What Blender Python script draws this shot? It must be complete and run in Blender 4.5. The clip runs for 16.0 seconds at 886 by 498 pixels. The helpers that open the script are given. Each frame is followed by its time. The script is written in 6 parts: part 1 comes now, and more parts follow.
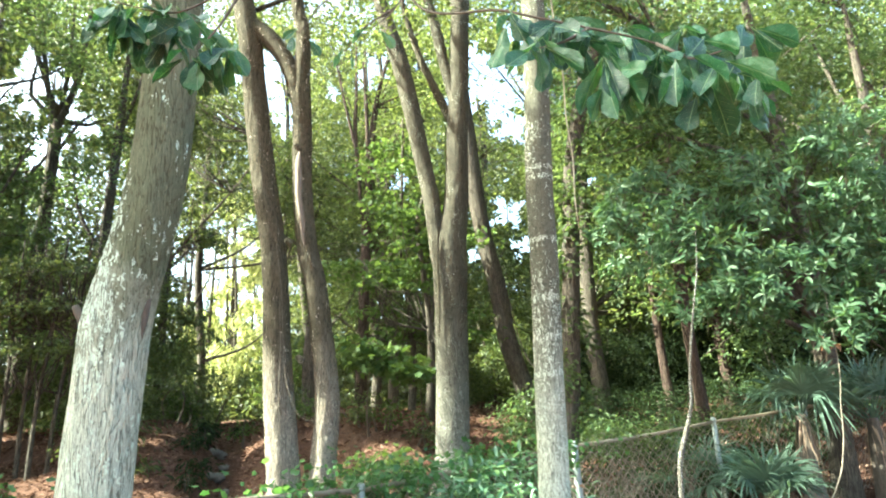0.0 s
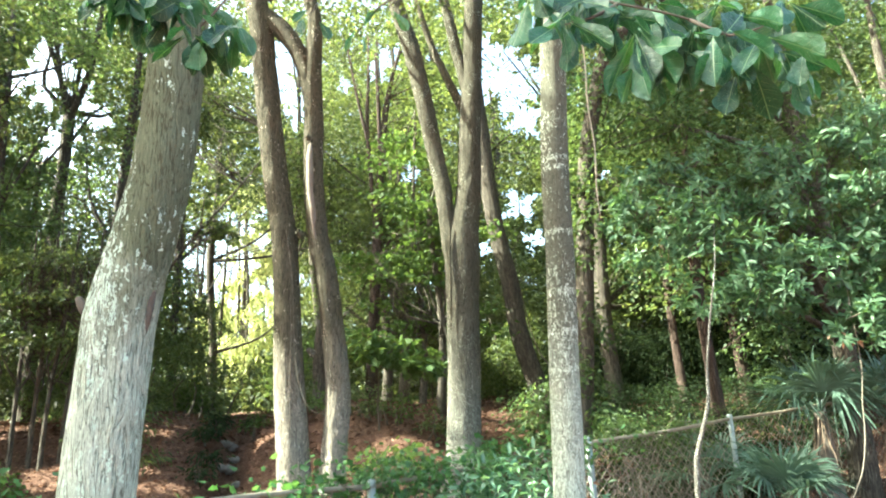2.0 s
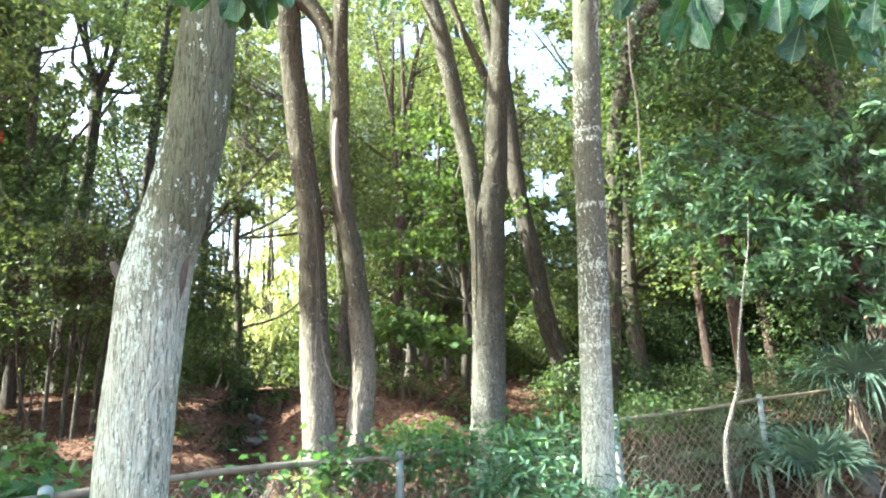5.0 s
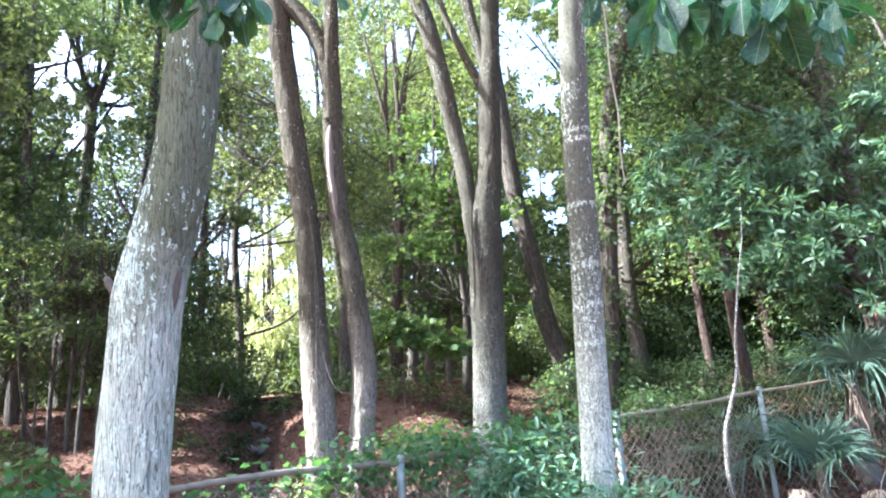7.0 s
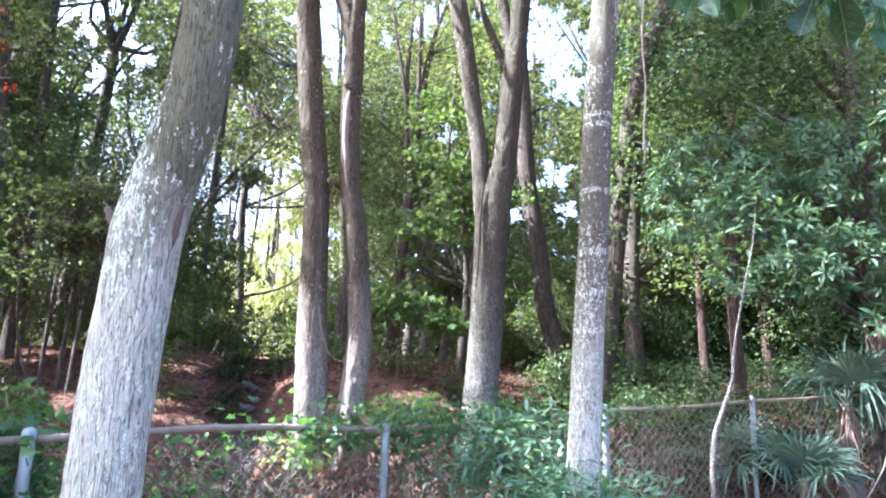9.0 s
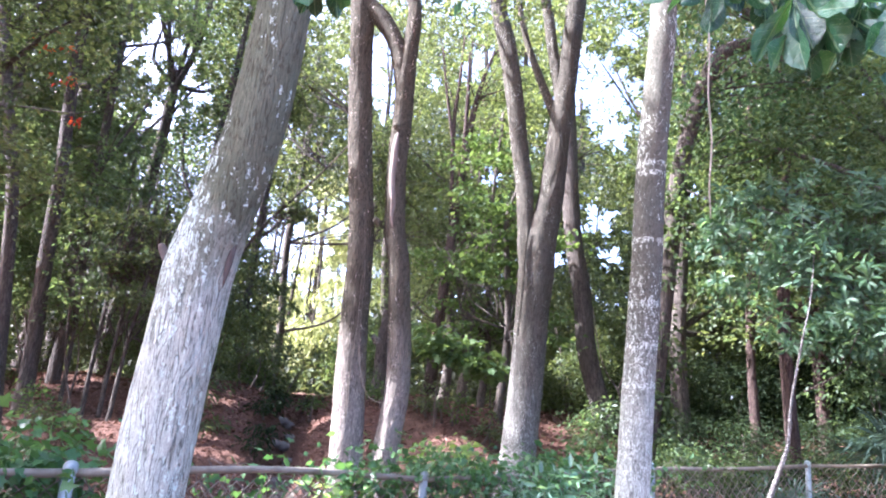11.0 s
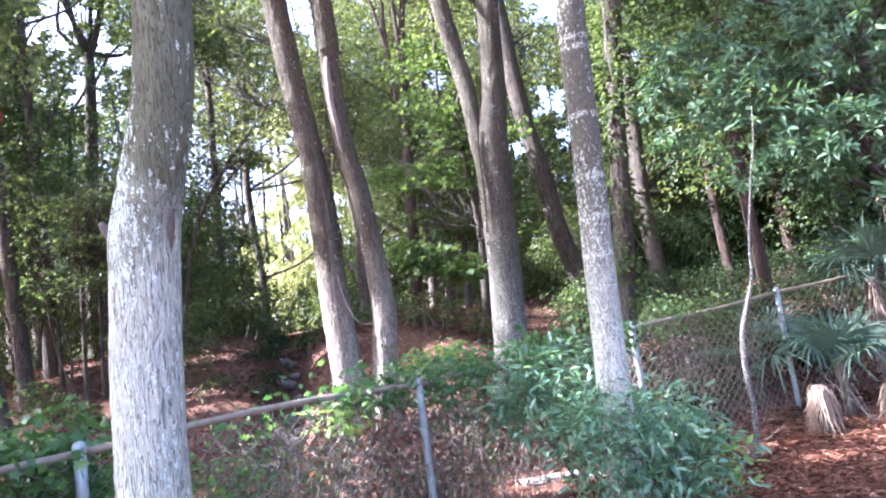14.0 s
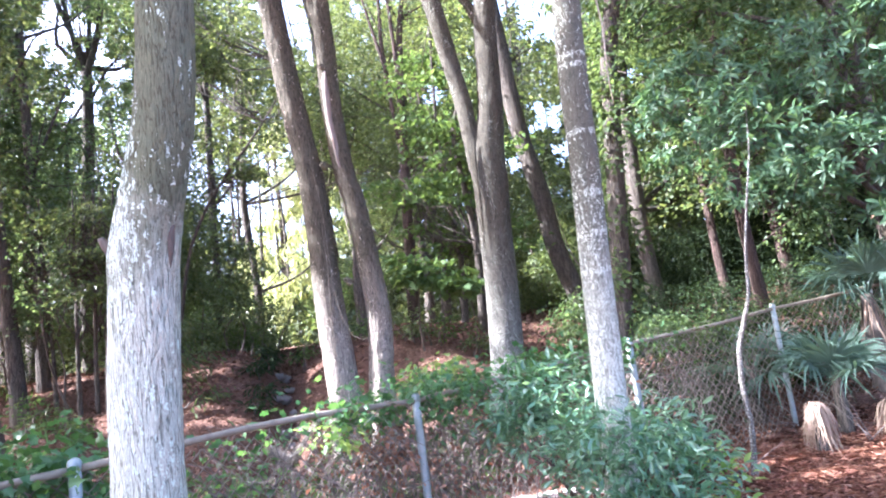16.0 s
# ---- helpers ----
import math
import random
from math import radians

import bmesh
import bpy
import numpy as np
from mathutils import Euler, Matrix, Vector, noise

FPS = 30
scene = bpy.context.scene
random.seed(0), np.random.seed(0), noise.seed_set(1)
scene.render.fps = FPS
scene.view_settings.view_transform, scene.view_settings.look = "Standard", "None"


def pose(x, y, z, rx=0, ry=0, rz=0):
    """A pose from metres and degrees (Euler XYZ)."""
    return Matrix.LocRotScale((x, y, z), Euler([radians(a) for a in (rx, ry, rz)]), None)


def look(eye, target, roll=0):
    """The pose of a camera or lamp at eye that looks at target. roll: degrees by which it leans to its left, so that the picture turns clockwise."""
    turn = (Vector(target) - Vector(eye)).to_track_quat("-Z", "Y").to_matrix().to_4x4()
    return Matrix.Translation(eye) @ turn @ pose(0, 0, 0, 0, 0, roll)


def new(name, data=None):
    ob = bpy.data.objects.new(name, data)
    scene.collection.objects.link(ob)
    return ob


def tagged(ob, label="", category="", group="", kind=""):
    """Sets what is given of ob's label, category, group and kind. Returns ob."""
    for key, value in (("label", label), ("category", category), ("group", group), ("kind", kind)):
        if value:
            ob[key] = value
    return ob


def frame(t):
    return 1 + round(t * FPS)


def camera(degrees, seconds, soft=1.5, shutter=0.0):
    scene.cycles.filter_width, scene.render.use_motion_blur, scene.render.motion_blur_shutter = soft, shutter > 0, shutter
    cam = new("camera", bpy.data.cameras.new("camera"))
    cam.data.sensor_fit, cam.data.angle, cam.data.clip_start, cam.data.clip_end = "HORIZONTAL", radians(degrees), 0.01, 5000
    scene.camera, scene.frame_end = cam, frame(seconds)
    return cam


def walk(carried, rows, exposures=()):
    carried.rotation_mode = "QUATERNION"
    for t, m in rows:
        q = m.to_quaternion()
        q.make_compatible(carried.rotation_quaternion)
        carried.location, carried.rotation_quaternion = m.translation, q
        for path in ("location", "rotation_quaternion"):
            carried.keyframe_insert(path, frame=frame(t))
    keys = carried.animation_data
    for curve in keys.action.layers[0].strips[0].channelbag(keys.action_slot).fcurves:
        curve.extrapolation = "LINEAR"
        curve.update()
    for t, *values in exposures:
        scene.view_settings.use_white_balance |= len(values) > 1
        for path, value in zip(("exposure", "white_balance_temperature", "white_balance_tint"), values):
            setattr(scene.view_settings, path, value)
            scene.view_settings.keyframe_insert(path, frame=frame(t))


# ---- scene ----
cam = camera(67.0, 16.0, soft=2.0)
PATH = [
    (0.0, pose(0.048, -0.110, 1.622, 104.72, 3.24, 2.42)),
    (0.5, pose(0.045, -0.107, 1.623, 104.33, 3.23, 3.34)),
    (1.0, pose(0.052, -0.081, 1.633, 104.71, 3.33, 3.39)),
    (1.5, pose(0.039, -0.026, 1.647, 104.58, 4.26, 3.98)),
    (2.0, pose(0.030, -0.003, 1.646, 104.17, 2.75, 3.28)),
    (2.5, pose(0.012, -0.001, 1.643, 104.57, 2.64, 3.31)),
    (3.0, pose(-0.048, 0.036, 1.614, 104.03, 0.67, 3.66)),
    (3.5, pose(-0.071, 0.053, 1.608, 103.76, 0.09, 4.09)),
    (4.0, pose(-0.063, 0.062, 1.610, 103.11, 0.86, 4.54)),
    (6.5, pose(0.013, 0.028, 1.608, 102.42, 3.01, 5.11)),
    (7.0, pose(0.021, 0.021, 1.610, 102.74, 3.73, 5.43)),
    (7.5, pose(0.064, 0.037, 1.616, 102.66, 3.17, 6.39)),
    (8.0, pose(0.077, 0.049, 1.610, 101.97, 4.72, 6.74)),
    (8.2, pose(0.070, 0.045, 1.607, 101.56, 4.33, 6.45)),
    (10.3, pose(-0.052, 0.198, 1.453, 101.66, -11.99, 3.03)),
    (10.5, pose(-0.050, 0.181, 1.486, 102.25, -10.64, 3.73)),
    (11.0, pose(-0.042, 0.145, 1.588, 104.56, -4.87, 7.58)),
    (11.5, pose(-0.010, 0.128, 1.612, 105.89, 0.01, 10.53)),
    (12.0, pose(-0.017, 0.131, 1.614, 105.15, -1.37, 9.15)),
    (12.5, pose(0.021, 0.100, 1.634, 105.37, 3.30, 10.01)),
    (13.0, pose(0.092, 0.070, 1.606, 102.68, 6.41, 10.70)),
    (13.5, pose(0.109, 0.060, 1.579, 98.76, 7.79, 8.78)),
    (14.0, pose(0.112, 0.068, 1.570, 96.86, 7.79, 7.70)),
    (14.5, pose(0.119, 0.065, 1.572, 96.97, 7.45, 6.04)),
    (15.0, pose(0.117, 0.055, 1.571, 97.20, 6.34, 5.16)),
    (15.5, pose(0.112, 0.056, 1.574, 97.57, 6.46, 5.10)),
    (16.0, pose(0.096, 0.061, 1.582, 98.03, 7.58, 7.29)),
]
EXPOSURES = [(0.0, 3.475, 6350, -9), (4.0, 3.52, 6250, -8), (6.5, 3.495, 5320, 9), (8.2, 3.51, 5240, 14), (10.5, 3.505, 5290, 28), (13.0, 3.505, 5300, 28), (14.0, 3.58, 5300, 26), (16.0, 3.75, 5300, 23)]
walk(cam, PATH, EXPOSURES)

# ---- world, sun ----
SUN_AZ, SUN_EL = radians(-99), radians(41)   # azimuth from +y towards +x, elevation
sun_way = Vector((math.sin(SUN_AZ) * math.cos(SUN_EL), math.cos(SUN_AZ) * math.cos(SUN_EL), math.sin(SUN_EL)))
world = bpy.data.worlds.new("sky_world")
scene.world = world
world.use_nodes = True
wn, wl = world.node_tree.nodes, world.node_tree.links
sky = wn.new("ShaderNodeTexSky")
sky.sky_type, sky.sun_disc = "NISHITA", False
sky.sun_elevation, sky.sun_rotation = SUN_EL, SUN_AZ
sky.dust_density, sky.air_density, sky.ozone_density = 6.0, 0.85, 0.4
wn["Background"].inputs[1].default_value = 0.125
wl.new(sky.outputs[0], wn["Background"].inputs[0])
sun = new("sun", bpy.data.lights.new("sun", "SUN"))
sun.data.energy, sun.data.angle, sun.data.color = 4.3, radians(0.6), (1.0, 0.93, 0.82)
sun.matrix_world = look(sun_way * 60, (0, 0, 0))

# ---- materials ----


class Nodes:
    """Short hand for a node material."""

    def __init__(self, name):
        self.mat = bpy.data.materials.new(name)
        self.mat.use_nodes = True
        self.n, self.l = self.mat.node_tree.nodes, self.mat.node_tree.links
        self.bsdf = self.n["Principled BSDF"]
        self.out = self.n["Material Output"]

    def link(self, a, b):
        self.l.new(a, b)

    def coords(self, scale=(1, 1, 1), source="Object"):
        tc, mp = self.n.new("ShaderNodeTexCoord"), self.n.new("ShaderNodeMapping")
        mp.inputs["Scale"].default_value = scale
        self.link(tc.outputs[source], mp.inputs["Vector"])
        return mp.outputs[0]

    def noise(self, vec, scale, detail=4.0, rough=0.55, distort=0.0):
        x = self.n.new("ShaderNodeTexNoise")
        x.inputs["Scale"].default_value, x.inputs["Detail"].default_value = scale, detail
        x.inputs["Roughness"].default_value, x.inputs["Distortion"].default_value = rough, distort
        self.link(vec, x.inputs["Vector"])
        return x.outputs["Fac"]

    def ramp(self, fac, *stops):
        x = self.n.new("ShaderNodeValToRGB")
        e = x.color_ramp.elements
        while len(e) < len(stops):
            e.new(0.5)
        for el, (at, col) in zip(e, stops):
            el.position = at
            el.color = (*col, 1) if isinstance(col, tuple) else (col, col, col, 1)
        self.link(fac, x.inputs[0])
        return x.outputs[0]

    def mix(self, fac, a, b, blend="MIX"):
        x = self.n.new("ShaderNodeMix")
        x.data_type, x.blend_type = "RGBA", blend
        for v, k in ((fac, 0), (a, 6), (b, 7)):
            if isinstance(v, (int, float)):
                x.inputs[k].default_value = v if k == 0 else (v, v, v, 1)
            elif isinstance(v, tuple):
                x.inputs[k].default_value = (*v, 1)
            else:
                self.link(v, x.inputs[k])
        return x.outputs[2]

    def math(self, op, a, b):
        x = self.n.new("ShaderNodeMath")
        x.operation = op
        for v, k in ((a, 0), (b, 1)):
            if isinstance(v, (int, float)):
                x.inputs[k].default_value = v
            else:
                self.link(v, x.inputs[k])
        return x.outputs[0]

    def island(self):
        return self.n.new("ShaderNodeNewGeometry").outputs["Random Per Island"]

    def each(self):
        return self.n.new("ShaderNodeObjectInfo").outputs["Random"]

    def bump(self, height, strength=0.5, distance=0.01):
        x = self.n.new("ShaderNodeBump")
        x.inputs["Strength"].default_value, x.inputs["Distance"].default_value = strength, distance
        self.link(height, x.inputs["Height"])
        self.link(x.outputs[0], self.bsdf.inputs["Normal"])
        return x.outputs[0]

    def set(self, color=None, rough=None, metal=None, spec=None):
        for v, k in ((color, "Base Color"), (rough, "Roughness"), (metal, "Metallic"), (spec, "Specular IOR Level")):
            if v is None:
                continue
            if isinstance(v, (int, float)):
                self.bsdf.inputs[k].default_value = v
            elif isinstance(v, tuple):
                self.bsdf.inputs[k].default_value = (*v, 1)
            else:
                self.link(v, self.bsdf.inputs[k])
        return self


def bark(name, dark, mid, pale, lichen=(0.62, 0.66, 0.62), cover=0.55, size=1.0, stretch=0.16, spot=0.42, edge=0.05):
    """Furrowed bark with lichen patches. cover: where lichen starts in the noise."""
    m = Nodes(name)
    v = m.coords((1, 1, stretch))
    wander = m.noise(m.coords((1, 1, stretch * 0.55)), 48 / size, 2, 0.5, 0.9)
    crack = m.noise(v, 95 / size, 2, 0.5, 0.6)
    furrow = m.math("MULTIPLY", m.math("ABSOLUTE", m.math("SUBTRACT", wander, 0.5), 0.0), 2.2)
    furrow = m.math("MINIMUM", furrow, m.math("MULTIPLY", m.math("ABSOLUTE", m.math("SUBTRACT", crack, 0.5), 0.0), 3.2))
    grain = m.noise(v, 90 / size, 6, 0.7, 0.6)
    broad = m.noise(m.coords((1, 1, 0.5)), 3.2, 3)
    plates = m.ramp(furrow, (0.015, 0.0), (0.12, 0.75), (0.4, 1.0))
    height = m.math("ADD", m.math("MULTIPLY", plates, 0.62), m.math("MULTIPLY", grain, 0.62))
    col = m.ramp(height, (0.35, dark), (0.75, mid), (1.0, pale))
    col = m.mix(m.ramp(broad, (0.4, 0.0), (0.75, 0.35)), col, mid)
    spots = m.math("ADD", m.math("MULTIPLY", m.noise(m.coords((1, 1, 0.5)), 6, 5, 0.65, 0.6), 0.45), m.math("MULTIPLY", m.noise(m.coords((1, 1, spot)), 70, 3, 0.6), 0.55))
    spots = m.math("ADD", spots, m.math("MULTIPLY", m.math("SUBTRACT", plates, 0.75), 0.22))
    mask = m.ramp(spots, (cover, 0.0), (cover + edge, 1.0))
    tone = m.mix(m.noise(v, 30, 3), lichen, tuple(c * 0.72 for c in lichen))
    tone = m.mix(m.ramp(furrow, (0.02, 0.0), (0.17, 1.0)), tuple(c * 0.42 for c in lichen), tone)
    m.set(m.mix(m.math("MULTIPLY", mask, 0.85), col, tone), 0.92, spec=0.2)
    m.bump(m.math("ADD", height, m.math("MULTIPLY", mask, 0.15)), 0.9, 0.012 * size)
    return m.mat


def ridged_bark(name, furrow, base, lichen, freq, tall, low, fleck, patch=None, cross=0.5, deep=0.01, tint=(0.62, 0.76, 0.78), bands=(), hair=0.22, gather=0.10):
    """Bark of wavy upright ridges crusted with lichen.
    low: (height, softness, crust) of the pale lower stem; fleck: (scale, stretch, threshold) of crisp lichen scales; patch: (height, reach, side, amount) of a crusted area; hair: how far the hairline cracks are closed; gather: more flecks on the lower stem."""
    m = Nodes(name)
    wave = m.noise(m.coords((1, 1, tall)), freq, 1, 0.4, 0.7)
    fine = m.noise(m.coords((1, 1, tall * 1.8)), freq * 2.6, 3, 0.6, 0.5)
    broad = m.noise(m.coords((1, 1, 0.4)), 6, 4, 0.6, 0.4)
    grain = m.noise(m.coords((1, 1, 0.35)), 210, 4, 0.7)
    snap = m.noise(m.coords((0.55, 0.55, 1.5)), freq * 0.62, 2, 0.5, 0.5)

    def away(src, gain):
        return m.math("MULTIPLY", m.math("ABSOLUTE", m.math("SUBTRACT", src, 0.5), 0.0), gain)

    rut = m.math("MINIMUM", away(wave, 9.0), m.math("ADD", away(fine, 7.0), hair))
    rut = m.math("MINIMUM", rut, m.math("ADD", away(snap, 16.0), 1.0 - cross))
    rut = m.math("ADD", rut, m.math("MULTIPLY", m.math("SUBTRACT", grain, 0.5), 0.45))
    ridge = m.ramp(rut, (0.0, 0.0), (0.45, 0.85), (0.9, 1.0))
    body = m.mix(m.ramp(fine, (0.35, 0.0), (0.65, 1.0)), tuple(c * 0.78 for c in base), tuple(c * 1.2 for c in base))
    body = m.mix(m.ramp(broad, (0.35, 0.0), (0.7, 0.5)), body, tuple(c * d for c, d in zip(base, (0.86, 0.92, 0.8))))
    col = m.mix(ridge, furrow, body)
    sep = m.n.new("ShaderNodeSeparateXYZ")
    m.link(m.coords(), sep.inputs[0])

    def span(src, a, b, top):
        x = m.n.new("ShaderNodeMapRange")
        x.inputs["From Min"].default_value, x.inputs["From Max"].default_value, x.inputs["To Min"].default_value, x.inputs["To Max"].default_value = a, b, 0.0, top
        m.link(src, x.inputs["Value"])
        return x.outputs[0]

    lower = span(m.math("ADD", sep.outputs[2], m.math("MULTIPLY", m.math("SUBTRACT", broad, 0.5), 1.1)), low[0] + low[1], low[0] - low[1], 1.0)
    pale = m.mix(m.ramp(grain, (0.3, 0.0), (0.62, 1.0)), tuple(c * 0.74 for c in lichen), tuple(c * 1.0 for c in lichen))
    pale = m.mix(m.ramp(broad, (0.4, 0.0), (0.62, 0.26)), pale, tuple(c * 0.55 for c in lichen))
    pale = m.mix(ridge, tuple(c * 0.23 for c in lichen), pale)
    crust = m.math("MULTIPLY", lower, m.math("MULTIPLY", m.ramp(fine, (0.3, 0.55), (0.62, 1.0)), low[2]))
    if patch:
        # the pale tone is stronger on one side of the stem
        crust = m.math("MULTIPLY", crust, m.math("ADD", span(m.math("ADD", sep.outputs[0], m.math("MULTIPLY", broad, 0.12)), patch[2] + 0.16, patch[2] - 0.02, 0.3), 0.7))
    col = m.mix(crust, col, pale)
    cells = m.n.new("ShaderNodeTexVoronoi")
    cells.inputs["Scale"].default_value = fleck[0]
    wob = m.n.new("ShaderNodeTexNoise")
    wob.inputs["Scale"].default_value, wob.inputs["Detail"].default_value = 60.0, 3.0
    m.link(m.coords(), wob.inputs["Vector"])
    stray = m.n.new("ShaderNodeVectorMath")
    stray.operation = "MULTIPLY_ADD"
    m.link(wob.outputs["Color"], stray.inputs[0])
    stray.inputs[1].default_value = (0.034, 0.034, 0.05)
    m.link(m.coords((1, 1, fleck[1])), stray.inputs[2])
    m.link(stray.outputs[0], cells.inputs["Vector"])
    sc = m.n.new("ShaderNodeSeparateColor")
    m.link(cells.outputs["Color"], sc.inputs[0])
    score = m.math("ADD", m.math("MULTIPLY", sc.outputs[0], 0.5), m.math("MULTIPLY", broad, 0.9))
    score = m.math("ADD", score, m.math("MULTIPLY", lower, gather))
    if patch:
        near = m.math("MULTIPLY", span(m.math("ABSOLUTE", m.math("SUBTRACT", sep.outputs[2], patch[0]), 0.0), patch[1], patch[1] * 0.35, 1.0), span(sep.outputs[0], patch[2] + 0.04, patch[2] - 0.04, patch[3]))
        score = m.math("ADD", score, near)
    for at in bands:
        # rings of lichen round the stem
        ring = m.math("ABSOLUTE", m.math("SUBTRACT", m.math("ADD", sep.outputs[2], m.math("MULTIPLY", broad, 0.05)), at + 0.025), 0.0)
        score = m.math("ADD", score, span(ring, 0.026, 0.014, 0.22))
    score = m.math("ADD", score, m.math("MULTIPLY", m.math("SUBTRACT", grain, 0.5), 0.25))
    mask = m.math("MULTIPLY", m.ramp(score, (fleck[2], 0.0), (fleck[2] + 0.03, 1.0)), m.ramp(rut, (0.1, 0.0), (0.3, 1.0)))
    mask = m.math("MULTIPLY", mask, m.ramp(cells.outputs["Distance"], (0.5, 1.0), (0.62, 0.0)))
    tone = m.mix(m.noise(m.coords(), 5, 2), lichen, tuple(a * b / 0.78 for a, b in zip(lichen, tint)))
    tone = m.mix(m.ramp(grain, (0.3, 0.4), (0.62, 0.0)), tone, tuple(c * 0.62 for c in lichen))
    m.set(m.mix(m.math("MULTIPLY", mask, 0.92), col, tone), 0.94, spec=0.15)
    m.bump(m.math("ADD", m.math("ADD", ridge, m.math("MULTIPLY", grain, 0.3)), m.math("MULTIPLY", mask, 0.12)), 0.9, deep)
    return m.mat


def foliage(name, *tones, glow=0.4, rough=0.45, glowtone=None, spec=0.28):
    """Leaf with light passing through; tones vary from leaf to leaf."""
    m = Nodes(name)
    rnd = m.island()
    stops = [(i / max(1, len(tones) - 1), t) for i, t in enumerate(tones)]
    col = m.ramp(rnd, *stops)
    blot = m.noise(m.coords(), 9.0, 2)
    col = m.mix(m.ramp(blot, (0.3, 0.0), (0.75, 0.5)), col, m.mix(1.0, col, (0.6, 0.66, 0.5), "MULTIPLY"))
    m.set(col, rough, spec=spec)
    tr = m.n.new("ShaderNodeBsdfTranslucent")
    m.link(m.mix(1.0, col, glowtone or (2.55, 2.2, 1.3), "MULTIPLY"), tr.inputs[0])
    ms = m.n.new("ShaderNodeMixShader")
    ms.inputs[0].default_value = glow
    m.link(m.bsdf.outputs[0], ms.inputs[1])
    m.link(tr.outputs[0], ms.inputs[2])
    m.link(ms.outputs[0], m.out.inputs[0])
    return m.mat


def veined_leaf(name, *tones):
    """Broad glossy leaf along +x: pale midrib, arching side veins, small blemishes; tone varies from leaf to leaf."""
    m = Nodes(name)
    col = m.ramp(m.each(), *[(i / (len(tones) - 1), c) for i, c in enumerate(tones)])
    sep = m.n.new("ShaderNodeSeparateXYZ")
    m.link(m.coords(), sep.inputs[0])
    side = m.math("ABSOLUTE", sep.outputs[1], 0.0)
    wave = m.math("SUBTRACT", m.math("MULTIPLY", sep.outputs[0], 8.0), m.math("MULTIPLY", side, 6.5))
    arc = m.math("MULTIPLY", m.math("ABSOLUTE", m.math("SUBTRACT", m.math("FRACT", wave, 0.0), 0.5), 0.0), 2.0)
    veins = m.math("MAXIMUM", m.math("MULTIPLY", m.ramp(arc, (0.9, 0.0), (0.99, 1.0)), 0.35), m.ramp(side, (0.005, 1.0), (0.018, 0.0)))
    col = m.mix(m.ramp(m.noise(m.coords(), 7, 3), (0.35, 0.0), (0.7, 0.55)), col, m.mix(1.0, col, (0.62, 0.7, 0.62), "MULTIPLY"))
    col = m.mix(m.math("MULTIPLY", veins, 0.5), col, (0.19, 0.30, 0.22))
    col = m.mix(m.ramp(m.noise(m.coords(), 26, 2, 0.5), (0.70, 0.0), (0.74, 0.8)), col, (0.28, 0.27, 0.17))
    m.set(col, m.ramp(m.noise(m.coords(), 5, 3), (0.3, 0.26), (0.7, 0.42)), spec=0.45)
    m.bump(m.math("ADD", m.math("MULTIPLY", veins, -0.5), m.math("MULTIPLY", m.noise(m.coords(), 9, 3), 1.2)), 0.35, 0.02)
    tr = m.n.new("ShaderNodeBsdfTranslucent")
    m.link(m.mix(1.0, col, (1.7, 1.9, 0.6), "MULTIPLY"), tr.inputs[0])
    ms = m.n.new("ShaderNodeMixShader")
    ms.inputs[0].default_value = 0.3
    m.link(m.bsdf.outputs[0], ms.inputs[1])
    m.link(tr.outputs[0], ms.inputs[2])
    m.link(ms.outputs[0], m.out.inputs[0])
    return m.mat


def plain(name, a, b, scale=12.0, rough=0.8, metal=0.0, bumpy=0.3, stretch=(1, 1, 1), dist=0.004):
    m = Nodes(name)
    v = m.coords(stretch)
    f = m.noise(v, scale, 5, 0.6, 0.3)
    g = m.noise(m.coords(), scale * 0.21, 2)
    col = m.mix(m.ramp(g, (0.35, 0.0), (0.65, 0.6)), m.ramp(f, (0.3, a), (0.7, b)), tuple(0.5 * (p + q) * 0.8 for p, q in zip(a, b)))
    m.set(col, rough, metal)
    m.bump(f, bumpy, dist)
    return m.mat


